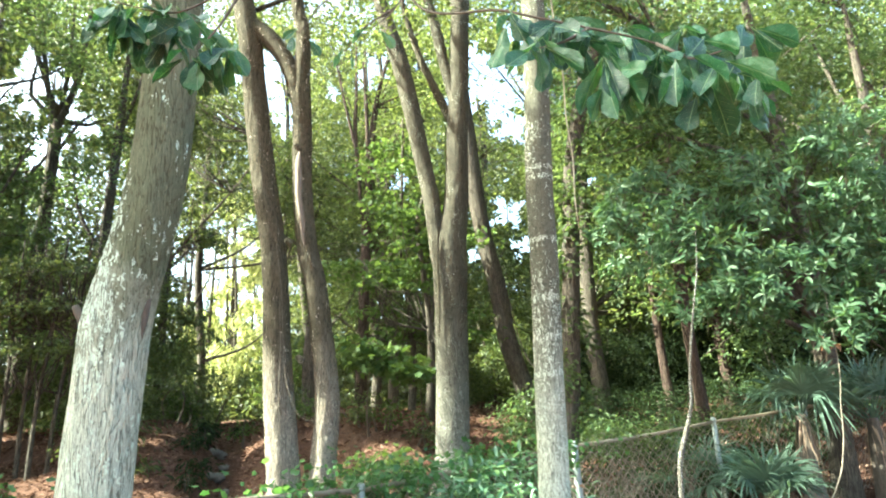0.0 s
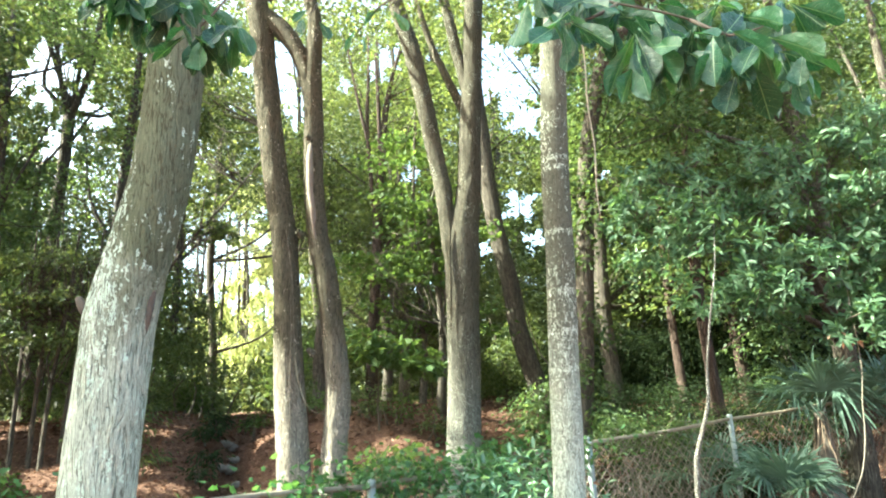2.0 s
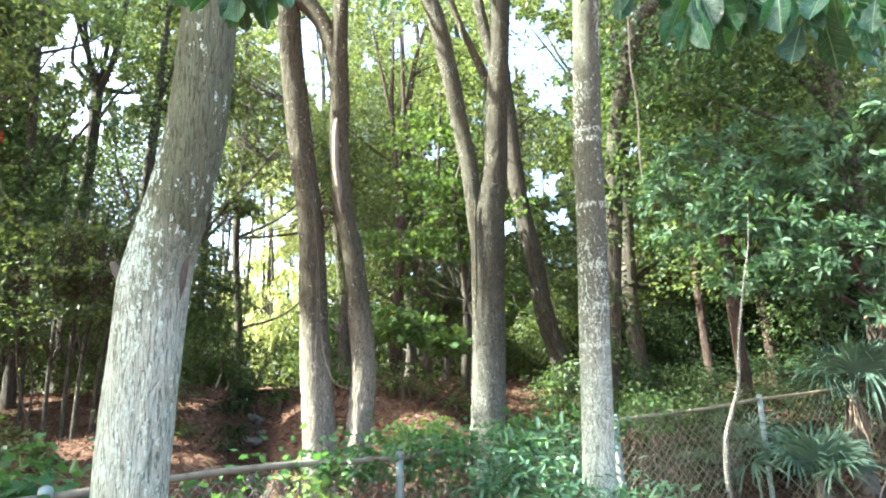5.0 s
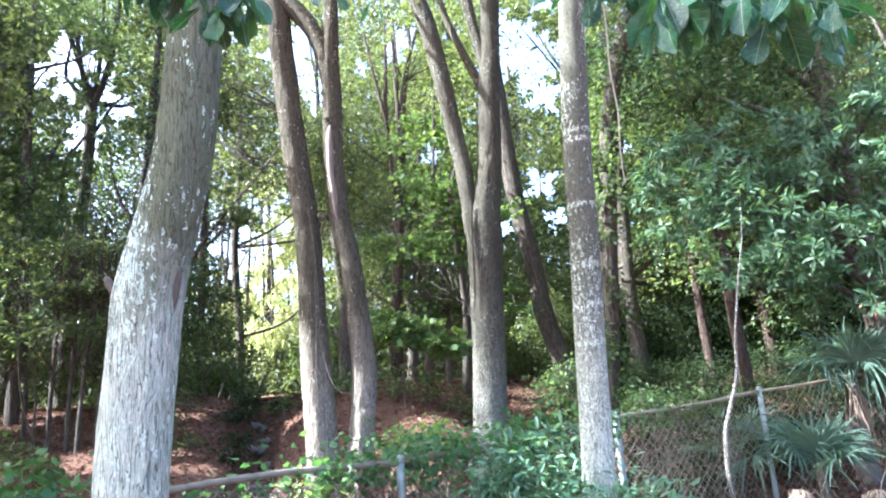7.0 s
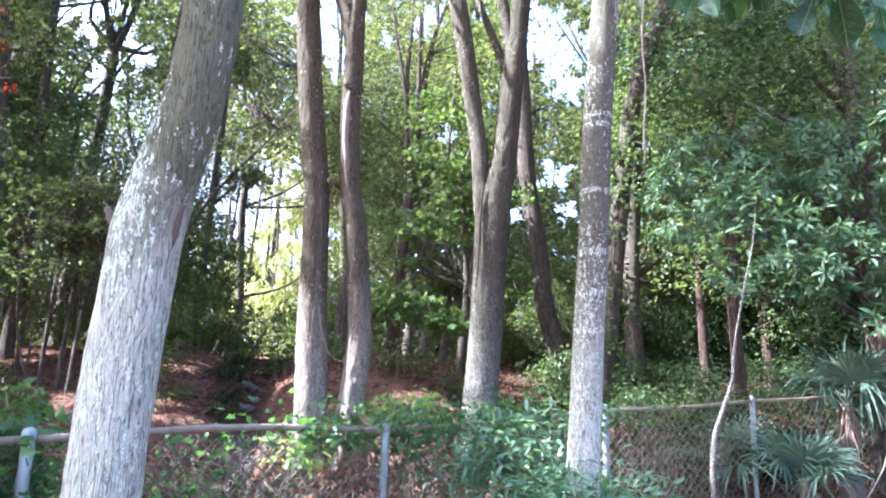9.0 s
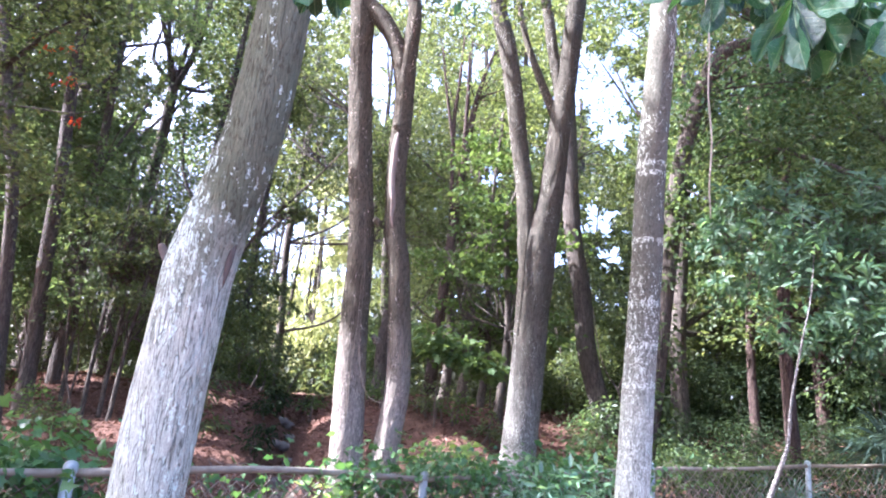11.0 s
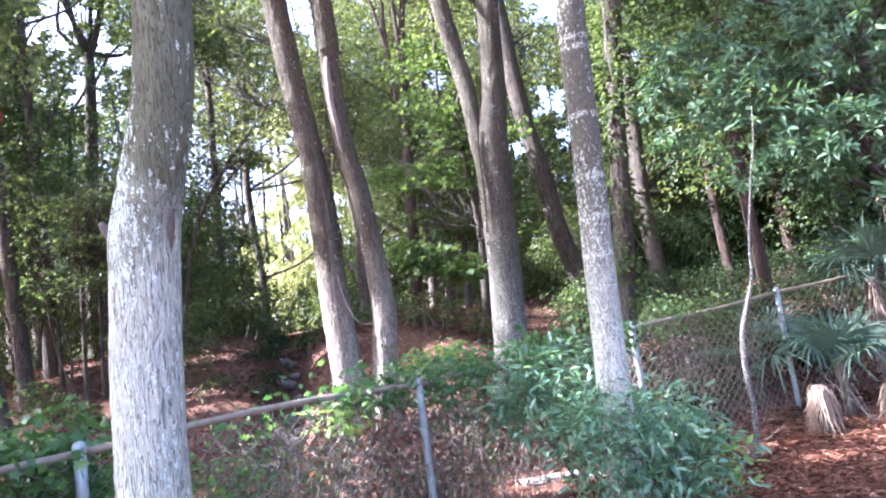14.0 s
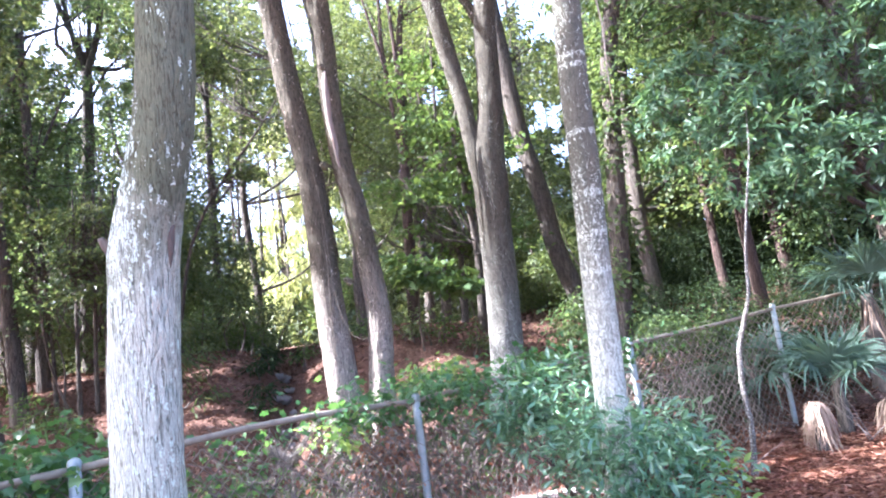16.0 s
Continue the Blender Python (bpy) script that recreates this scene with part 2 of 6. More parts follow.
def litter_ground():
    """Rust-red pine straw and dead leaves over dark soil."""
    m = Nodes("pine_straw_ground")
    v = m.coords()
    fine = m.noise(m.coords((1, 0.35, 1)), 46, 6, 0.7, 1.2)
    cross = m.noise(m.coords((0.35, 1, 1)), 52, 6, 0.7, 1.2)
    mid = m.noise(v, 5.5, 5, 0.6, 0.5)
    wide = m.noise(v, 0.7, 3)
    col = m.ramp(m.math("MULTIPLY", m.math("ADD", fine, cross), 0.5), (0.32, (0.045, 0.018, 0.012)), (0.5, (0.175, 0.077, 0.047)), (0.68, (0.32, 0.18, 0.112)))
    col = m.mix(m.ramp(mid, (0.42, 0.0), (0.62, 0.75)), col, m.ramp(cross, (0.35, (0.07, 0.03, 0.02)), (0.65, (0.30, 0.13, 0.08))))
    col = m.mix(m.ramp(wide, (0.55, 0.0), (0.72, 0.5)), col, (0.10, 0.07, 0.035))
    # brown leaf mould in the wood behind the fence, darkened further as shade; rust-red straw in the yard
    sep = m.n.new("ShaderNodeSeparateXYZ")
    m.link(m.coords(), sep.inputs[0])
    wood = m.n.new("ShaderNodeMapRange")
    wood.inputs["From Min"].default_value, wood.inputs["From Max"].default_value = 7.9, 9.3
    m.link(m.math("ADD", sep.outputs[1], m.math("MULTIPLY", mid, 1.2)), wood.inputs["Value"])
    col = m.mix(m.math("MULTIPLY", wood.outputs[0], 0.72), col, m.ramp(fine, (0.32, (0.022, 0.015, 0.011)), (0.5, (0.07, 0.043, 0.031)), (0.7, (0.16, 0.108, 0.08))))
    m.set(col, 0.95, spec=0.15)
    m.bump(m.math("ADD", fine, m.math("ADD", cross, mid)), 0.8, 0.03)
    return m.mat


M_GROUND = litter_ground()
M_BARK_OAK = ridged_bark("lichened_grey_bark", (0.07, 0.076, 0.048), (0.172, 0.186, 0.124), (0.80, 0.87, 0.72), 76, 0.1, (2.16, 0.3, 1.0), (58, 0.42, 0.945), (2.42, 0.62, 0.07, 0.46), cross=0.62, deep=0.016, tint=(0.6, 0.76, 0.79), hair=0.36)
M_BARK_STRAIGHT = ridged_bark("spotted_grey_brown_bark", (0.05, 0.05, 0.037), (0.128, 0.127, 0.096), (0.76, 0.81, 0.67), 62, 0.22, (1.9, 0.6, 0.85), (105, 0.45, 0.87), cross=0.8, deep=0.005, tint=(0.74, 0.77, 0.78), bands=(3.47, 3.39, 2.9, 2.47, 2.19, 1.93, 1.7))
# pale lower crust paints the sunlit look of the trunk's foot
M_BARK_TWIN = ridged_bark("dark_bark_lit_foot", (0.028, 0.024, 0.016), (0.122, 0.109, 0.08), (0.62, 0.55, 0.46), 40, 0.11, (1.9, 0.7, 0.62), (60, 0.5, 0.98), cross=0.5, deep=0.016, tint=(0.76, 0.76, 0.74))
M_BARK_FORK = ridged_bark("grey_furrowed_bark", (0.024, 0.022, 0.016), (0.13, 0.12, 0.092), (0.54, 0.55, 0.48), 56, 0.09, (1.7, 1.0, 0.4), (95, 0.5, 0.975), cross=0.6, deep=0.016, tint=(0.74, 0.77, 0.76), gather=0.17)
M_BARK_FAR = bark("dusky_bark", (0.035, 0.03, 0.024), (0.085, 0.074, 0.058), (0.14, 0.124, 0.10), (0.35, 0.33, 0.28), 0.66, 2.0)
M_BARK_RED = bark("reddish_brown_bark", (0.027, 0.018, 0.014), (0.068, 0.046, 0.037), (0.115, 0.083, 0.067), (0.5, 0.46, 0.4), 0.66, 1.6)
M_PALE_BARK = bark("pale_mottled_bark", (0.04, 0.036, 0.03), (0.125, 0.116, 0.098), (0.23, 0.217, 0.19), (0.58, 0.58, 0.54), 0.55, 0.6, spot=1.3, edge=0.03)
M_WOUND = plain("bare_dead_wood", (0.035, 0.029, 0.022), (0.125, 0.102, 0.08), 60, 0.9, 0, 0.6, (1, 1, 0.2))
M_VINE = plain("dry_vine_bark", (0.14, 0.12, 0.088), (0.31, 0.275, 0.21), 40, 0.9, 0, 0.4, (1, 1, 0.3))
M_TANGLE = plain("dead_vine_stems", (0.045, 0.036, 0.03), (0.20, 0.165, 0.138), 6, 0.95, 0, 0.3)
M_STONE = plain("gully_stone", (0.06, 0.052, 0.045), (0.2, 0.18, 0.16), 14, 0.9, 0, 0.6)
M_BOARD = plain("pale_board", (0.42, 0.39, 0.34), (0.66, 0.63, 0.57), 30, 0.85, 0, 0.4, (0.15, 1, 1))
M_TWIG = plain("twig_bark", (0.045, 0.036, 0.027), (0.11, 0.088, 0.066), 25, 0.9)
M_STEEL = plain("weathered_galvanised_steel", (0.19, 0.23, 0.22), (0.34, 0.39, 0.38), 14, 0.6, 0.4, 0.15)
M_RAIL = plain("rusty_rail_steel", (0.11, 0.092, 0.062), (0.25, 0.22, 0.16), 9, 0.85, 0.1, 0.3)
M_WIRE = plain("dull_fence_wire", (0.125, 0.108, 0.088), (0.27, 0.235, 0.195), 5, 0.65, 0.35, 0.1)
M_WOODS = foliage("woodland_leaves", (0.036, 0.057, 0.025), (0.053, 0.08, 0.033), (0.076, 0.107, 0.043), (0.108, 0.14, 0.058), glow=0.35)
M_FAR = foliage("sunlit_far_leaves", (0.032, 0.047, 0.02), (0.048, 0.067, 0.03), (0.074, 0.094, 0.046), glow=0.34)
# evergreen leaf tones, also used in place of shade on the left wood's trees
M_DARKLEAF = foliage("evergreen_shade_leaves", (0.044, 0.078, 0.038), (0.064, 0.105, 0.05), (0.09, 0.138, 0.064), glow=0.46, rough=0.38)
M_BAY = foliage("glossy_oblong_leaves", (0.026, 0.06, 0.027), (0.038, 0.082, 0.037), (0.056, 0.11, 0.053), (0.08, 0.14, 0.08), glow=0.36, rough=0.5, spec=0.35)
M_OLIVE = foliage("dim_olive_leaves", (0.034, 0.058, 0.023), (0.05, 0.08, 0.032), (0.07, 0.108, 0.045), glow=0.44, spec=0.2)
# extra-dark leaf tones that paint in the shade of bank and fence
M_SHADE = foliage("shade_painted_leaves", (0.014, 0.026, 0.011), (0.02, 0.036, 0.016), (0.03, 0.05, 0.021), glow=0.3, spec=0.15, rough=0.7)
# the glade's sunlight is painted into these pale leaf tones
M_PALE = foliage("sunlit_pale_leaves", (0.22, 0.25, 0.115), (0.33, 0.36, 0.18), (0.43, 0.46, 0.26), glow=0.52, glowtone=(1.6, 1.55, 1.1))
M_RED = foliage("red_autumn_leaves", (0.26, 0.04, 0.025), (0.40, 0.08, 0.035), (0.46, 0.2, 0.05), glow=0.45, rough=0.6, glowtone=(1.5, 0.9, 0.5))
M_BARED = plain("bared_pale_wood", (0.10, 0.082, 0.066), (0.25, 0.21, 0.175), 26, 0.9, 0, 0.5, (1, 1, 0.12))
M_SHRUB = foliage("shrub_leaves", (0.056, 0.13, 0.078), (0.09, 0.185, 0.11), (0.145, 0.255, 0.15), glow=0.32, rough=0.3, spec=0.7)
M_IVY = foliage("ivy_leaves", (0.03, 0.08, 0.03), (0.048, 0.115, 0.04), (0.075, 0.155, 0.052), glow=0.32, rough=0.4)
M_LIME = foliage("young_lime_leaves", (0.09, 0.18, 0.045), (0.15, 0.25, 0.07), (0.24, 0.33, 0.13), glow=0.45, rough=0.45)
M_MAPLE = foliage("bright_understory_leaves", (0.04, 0.076, 0.024), (0.056, 0.098, 0.031), (0.076, 0.12, 0.042), glow=0.36, spec=0.15, rough=0.6)
M_BROAD = veined_leaf("broad_glossy_leaves", (0.013, 0.052, 0.029), (0.022, 0.076, 0.042), (0.036, 0.11, 0.062), (0.07, 0.165, 0.08))
M_RIB = foliage("pale_leaf_veins", (0.16, 0.25, 0.14), (0.20, 0.29, 0.17), glow=0.25, rough=0.45)
M_PALM = foliage("palmetto_blades", (0.045, 0.082, 0.062), (0.07, 0.118, 0.092), (0.11, 0.168, 0.138), glow=0.25, glowtone=(1.8, 1.8, 1.0), rough=0.55, spec=0.25)
M_DRY = foliage("dry_palm_fibre", (0.16, 0.11, 0.082), (0.26, 0.19, 0.145), (0.38, 0.30, 0.235), glow=0.15, rough=0.85, glowtone=(1.1, 1.0, 0.8), spec=0.1)
M_MOULD = foliage("brown_bank_leaves", (0.05, 0.026, 0.019), (0.105, 0.058, 0.042), (0.17, 0.10, 0.074), (0.26, 0.175, 0.135), glow=0.12, rough=0.85, glowtone=(1.2, 0.9, 0.6), spec=0.1)
M_FIBRE = plain("fibrous_palm_bark", (0.03, 0.025, 0.02), (0.12, 0.10, 0.08), 45, 0.95, 0, 0.7, (1, 1, 0.25), 0.02)
M_RUST = foliage("rust_dead_leaves", (0.17, 0.085, 0.055), (0.27, 0.15, 0.10), (0.37, 0.25, 0.18), glow=0.2, rough=0.8, glowtone=(1.3, 0.9, 0.6), spec=0.15)
M_STRAW = foliage("rust_pine_straw", (0.075, 0.033, 0.023), (0.165, 0.076, 0.05), (0.25, 0.128, 0.088), (0.37, 0.24, 0.175), glow=0.1, rough=0.85, glowtone=(1.2, 0.8, 0.5), spec=0.1)

# ---- building blocks ----


def thing(name, at, label, category, group="", kind=""):
    ob = new(name)
    ob.location = at
    ob.empty_display_size = 0.1
    return tagged(ob, label, category, group, kind)


def root_place(ob):
    while ob.parent:
        ob = ob.parent
    return ob.matrix_basis.translation


def part(name, data, material, parent=None, label="", smooth=True):
    """One mesh object, its points given in the world, under a thing or a part."""
    if isinstance(data, bmesh.types.BMesh):
        me = bpy.data.meshes.new(name)
        data.to_mesh(me)
        data.free()
    else:
        me = data
    if parent:
        me.transform(Matrix.Translation(-root_place(parent)))
    me.materials.append(material)
    if smooth:
        me.polygons.foreach_set("use_smooth", [True] * len(me.polygons))
    ob = new(name, me)
    ob.parent = parent
    if label:
        ob["label"] = label
    return ob


def tri_mesh(name, verts, tris):
    me = bpy.data.meshes.new(name)
    verts, tris = np.asarray(verts, np.float32), np.asarray(tris, np.int32)
    me.vertices.add(len(verts))
    me.vertices.foreach_set("co", verts.ravel())
    me.loops.add(tris.size)
    me.loops.foreach_set("vertex_index", tris.ravel())
    me.polygons.add(len(tris))
    me.polygons.foreach_set("loop_start", np.arange(0, tris.size, 3, dtype=np.int32))
    me.update(calc_edges=True)
    return me


def joined(name, pieces):
    """One mesh of several (verts, tris)."""
    vs, ts, n = [], [], 0
    for v, t in pieces:
        vs.append(np.asarray(v))
        ts.append(np.asarray(t) + n)
        n += len(v)
    return tri_mesh(name, np.concatenate(vs), np.concatenate(ts))


def spline(points, step):
    """Points and parameters along a smooth curve through the given points."""
    p = np.asarray(points, float)
    p = np.vstack([2 * p[0] - p[1], p, 2 * p[-1] - p[-2]])
    out, par = [], []
    for i in range(1, len(p) - 2):
        n = max(2, int(np.linalg.norm(p[i + 1][:3] - p[i][:3]) / step))
        for k in range(n):
            t = k / n
            out.append(0.5 * (2 * p[i] + (p[i + 1] - p[i - 1]) * t + (2 * p[i - 1] - 5 * p[i] + 4 * p[i + 1] - p[i + 2]) * t * t + (3 * p[i] - p[i - 1] - 3 * p[i + 1] + p[i + 2]) * t ** 3))
    out.append(p[-2])
    return np.array(out)


def tube(points, radii, sides=8, step=0.3, lumps=0.0, furrow=0.0, seed=0.0, grain=26.0):
    """A tapered, closed tube through points; lumps: low unevenness (share of the radius); furrow: depth of bark ridges in metres."""
    c = spline(np.column_stack([np.asarray(points, float), radii]), step)
    ctr, rad = c[:, :3], np.maximum(c[:, 3], 0.0006)
    tan = np.gradient(ctr, axis=0)
    tan /= np.linalg.norm(tan, axis=1)[:, None] + 1e-9
    ref = np.array([0.0, 1.0, 0.0]) if abs(tan[0][1]) < 0.8 else np.array([1.0, 0.0, 0.0])
    us, u = [], ref
    for t in tan:
        u = u - t * (u @ t)
        u = u / (np.linalg.norm(u) + 1e-9)
        us.append(u)
    us = np.array(us)
    ws = np.cross(tan, us)
    th = np.linspace(0, 2 * np.pi, sides, endpoint=False)
    r = np.repeat(rad[:, None], sides, 1)
    if lumps:
        s = np.arange(len(ctr))[:, None] * step
        r = r * (1 + lumps * (np.sin(th * 2 + s * 1.3 + seed) + np.sin(th * 3 - s * 2.1 + seed * 2) + 0.7 * np.sin(th * 5 + s * 3.7 + seed * 3)))
    ring = np.cos(th)[None, :, None] * us[:, None, :] + np.sin(th)[None, :, None] * ws[:, None, :]
    if furrow:
        for i in range(len(ctr)):
            for j in range(sides):
                q = ctr[i] + ring[i, j] * r[i, j]
                d = noise.noise((q[0] * grain + seed, q[1] * grain, q[2] * grain * 0.2))
                e = noise.noise((q[0] * grain * 2.3, q[1] * grain * 2.3 + seed, q[2] * grain * 0.6))
                r[i, j] += furrow * (0.6 - 2.2 * abs(d) + 0.5 * e)
    v = (ctr[:, None, :] + ring * r[:, :, None]).reshape(-1, 3)
    n = len(ctr)
    i, j = np.meshgrid(np.arange(n - 1), np.arange(sides), indexing="ij")
    a, b = (i * sides + j).ravel(), (i * sides + (j + 1) % sides).ravel()
    t = np.concatenate([np.column_stack([a, b, b + sides]), np.column_stack([a, b + sides, a + sides])])
    v = np.vstack([v, ctr[0], ctr[-1]])
    k = np.arange(sides)
    caps = [np.column_stack([np.full(sides, n * sides), (k + 1) % sides, k]), np.column_stack([np.full(sides, n * sides + 1), k + (n - 1) * sides, (k + 1) % sides + (n - 1) * sides])]
    return v, np.concatenate([t, *caps])


def tube_part(name, points, radii, material, parent, label="", **kw):
    return part(name, tri_mesh(name, *tube(points, radii, **kw)), material, parent, label)


LEAF_SMALL = (np.array([(0, 0, 0), (0.45, 0.5, 0.16), (1, 0, -0.08), (0.45, -0.5, 0.16)]), np.array([(0, 2, 1), (0, 3, 2)]))
LEAF_OBLONG = (np.array([(0, 0, 0), (0.3, 0, 0.0), (0.7, 0, -0.03), (1, 0, -0.12), (0.28, 0.40, 0.10), (0.66, 0.46, 0.08), (0.28, -0.40, 0.10), (0.66, -0.46, 0.08)]),
               np.array([(0, 1, 4), (1, 2, 5), (1, 5, 4), (2, 3, 5), (0, 6, 1), (1, 7, 2), (1, 6, 7), (2, 7, 3)]))
LEAF_LOBED = (np.array([(0, 0, 0), (0.1, 0.45, 0.08), (0.45, 0.28, 0.03), (0.62, 0.6, 0.05), (0.72, 0.2, 0), (1, 0, -0.1), (0.72, -0.2, 0), (0.62, -0.6, 0.05), (0.45, -0.28, 0.03), (0.1, -0.45, 0.08)]),
              np.array([(0, 2, 1), (0, 4, 2), (2, 4, 3), (0, 5, 4), (0, 6, 5), (0, 8, 6), (6, 8, 7), (0, 9, 8)]))


def unit(a):
    return a / (np.linalg.norm(a, axis=-1, keepdims=True) + 1e-9)


def leaf_cloud(pos, axis, normal, length, width, shape=LEAF_SMALL):
    """Verts and triangles of many leaves."""
    a = unit(axis)
    s = unit(np.cross(normal, a))
    n = np.cross(a, s)
    tv, tt = shape
    v = (pos[:, None, :] + tv[None, :, 0, None] * a[:, None, :] * length[:, None, None] + tv[None, :, 1, None] * s[:, None, :] * width[:, None, None]
         + tv[None, :, 2, None] * n[:, None, :] * length[:, None, None])
    t = tt[None] + (np.arange(len(pos)) * len(tv))[:, None, None]
    return v.reshape(-1, 3), t.reshape(-1, 3)


# leaf-free cones from the camera's stand, cut to fit its view of sky and clearing: (x over y, rise over y, half width)
VIEW_GAPS = [(-0.288, 0.54, 0.04), (-0.272, 0.5, 0.03), (-0.297, 0.588, 0.062), (0.068, 0.53, 0.074), (0.045, 0.585, 0.04), (-0.118, 0.591, 0.03), (-0.609, 0.515, 0.03), (-0.709, 0.607, 0.065), (-0.65, 0.55, 0.042), (0.099, 0.461, 0.036), (0.108, 0.52, 0.042), (0.075, 0.575, 0.035), (0.118, 0.63, 0.03), (-0.721, 0.616, 0.042), (-0.761, 0.588, 0.028), (-0.672, 0.474, 0.045),
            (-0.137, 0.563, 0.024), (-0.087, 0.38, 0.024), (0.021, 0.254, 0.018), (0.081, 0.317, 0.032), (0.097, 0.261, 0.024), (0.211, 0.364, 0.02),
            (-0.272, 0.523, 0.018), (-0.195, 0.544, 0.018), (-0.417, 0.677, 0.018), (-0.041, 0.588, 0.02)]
VIEW_CLEARINGS = [(-0.35, 0.24, 0.088), (-0.355, 0.135, 0.05), (-0.295, 0.17, 0.045)]
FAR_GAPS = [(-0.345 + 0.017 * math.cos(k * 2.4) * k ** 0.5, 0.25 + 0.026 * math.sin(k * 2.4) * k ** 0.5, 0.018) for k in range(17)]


# leaves are cut away along the sun's way to light chosen spots: (place lit, half width in metres)
SUN_GAPS = [((-2.65, 9.1, 1.7), 0.75), ((-2.3, 9.1, 5.3), 0.5), ((0.2, 6.75, 0.0), 0.5), ((0.9, 5.0, 0.8), 0.15), ((1.1, 5.0, 0.5), 0.25), ((-0.35, 5.7, 0.55), 0.3), ((2.2, 7.25, 0.0), 0.3), ((3.2, 6.4, 0.05), 0.25), ((3.4, 7.0, 0.0), 0.4), ((2.5, 6.5, 0.0), 0.25), ((4.6, 6.4, 0.0), 0.3), ((-1.95, 9.2, 1.3), 0.3), ((-1.2, 11.0, 1.2), 0.4), ((-7.3, 15.0, 1.0), 0.6), ((-9.5, 14.0, 1.6), 0.45), ((0.5, 13.0, 1.9), 0.8),
            ((-4.4, 16.5, 3.0), 1.4), ((-11.0, 30.0, 6.5), 3.6), ((-8.5, 24.0, 5.0), 2.2), ((-9.6, 26.5, 8.5), 1.6), ((-0.75, 12.9, 4.6), 0.4), ((-4.6, 18.0, 5.2), 1.5), ((-3.8, 10.5, 0.3), 0.4), ((-5.3, 11.8, 0.9), 0.55), ((-4.9, 10.6, 0.6), 0.4), ((-3.2, 12.0, 1.0), 0.4), ((-8.3, 12.6, 1.0), 0.6), ((-9.6, 11.6, 0.8), 0.35), ((3.4, 15.0, 3.0), 0.4), ((5.6, 15.0, 3.2), 0.4), ((-9.4, 27.5, 8.0), 2.6), ((1.2, 15.5, 3.0), 0.8), ((6.2, 12.6, 7.4), 1.5), ((7.8, 12.4, 6.6), 1.3), ((-1.4, 4.6, 0.65), 0.3), ((-1.22, 4.4, 1.1), 0.28), ((-0.95, 5.35, 0.6), 0.25), ((4.8, 7.2, 3.6), 0.4), ((4.3, 7.0, 2.6), 0.3), ((5.6, 7.4, 4.2), 0.4), ((-4.75, 13.0, 1.3), 0.3), ((-4.5, 12.3, 0.9), 0.2), ((-6.4, 10.8, 0.9), 0.5)]


def in_sun_gaps(p):
    hit = np.zeros(len(p), bool)
    way = np.array(sun_way)
    for place, r in SUN_GAPS:
        d = p - np.array(place)
        far = d @ way
        hit |= (np.linalg.norm(d - far[:, None] * way, axis=1) < r) & (far > 0.8)
    return hit


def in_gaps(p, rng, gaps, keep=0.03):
    """True for the points in a cone fitted to the camera's view; the rims are ragged."""
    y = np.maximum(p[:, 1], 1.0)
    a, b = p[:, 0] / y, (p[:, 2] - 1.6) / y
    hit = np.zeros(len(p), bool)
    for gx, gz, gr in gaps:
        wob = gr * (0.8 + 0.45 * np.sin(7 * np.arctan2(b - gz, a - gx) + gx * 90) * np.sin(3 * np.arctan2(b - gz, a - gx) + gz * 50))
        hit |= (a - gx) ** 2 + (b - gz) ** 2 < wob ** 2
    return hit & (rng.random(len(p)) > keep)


def blob_points(rng, blobs, count, shell=0.45):
    """Clump centres in a set of ellipsoids (centre, radii)."""
    w = np.array([np.prod(r) ** (2 / 3) for _, r in blobs])
    k = rng.choice(len(blobs), count, p=w / w.sum())
    d = unit(rng.normal(size=(count, 3)))
    rad = rng.random(count) ** shell
    c, r = np.array([b[0] for b in blobs], float)[k], np.array([b[1] for b in blobs], float)[k]
    return c + d * rad[:, None] * r


def spray(rng, centres, per, spread, length, slim=0.5, droop=0.3, flat=0.4, shape=LEAF_SMALL, tilt=0.6, gaps=None):
    """Leaves in small flat layered sprays round the centres."""
    off = rng.normal(size=(len(centres), per, 3)) * np.array([spread, spread, spread * flat])
    pos = (centres[:, None, :] + off).reshape(-1, 3)
    axis = unit(off.reshape(-1, 3) * [1, 1, 0.3]) + rng.normal(size=(len(pos), 3)) * 0.55 - [0, 0, droop]
    normal = np.array([0, 0, 1.0]) + rng.normal(size=(len(pos), 3)) * tilt
    ln = length * (0.65 + 0.7 * rng.random(len(pos)))
    if gaps is not None:
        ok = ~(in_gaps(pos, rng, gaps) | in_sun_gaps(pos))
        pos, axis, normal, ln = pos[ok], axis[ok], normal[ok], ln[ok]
    return leaf_cloud(pos, axis, normal, ln, ln * slim * (0.8 + 0.4 * rng.random(len(pos))), shape)


def foliage_part(name, cloud, material, parent, label=""):
    return part(name, tri_mesh(name, *cloud), material, parent, label, smooth=False)


# ---- ground ----


def smooth01(a, b, v):
    t = np.clip((v - a) / (b - a), 0, 1)
    return t * t * (3 - 2 * t)


def gully_x(y):
    """The gully's bed in plan."""
    return -0.369 * y + 0.07 * np.sin(y * 1.1)


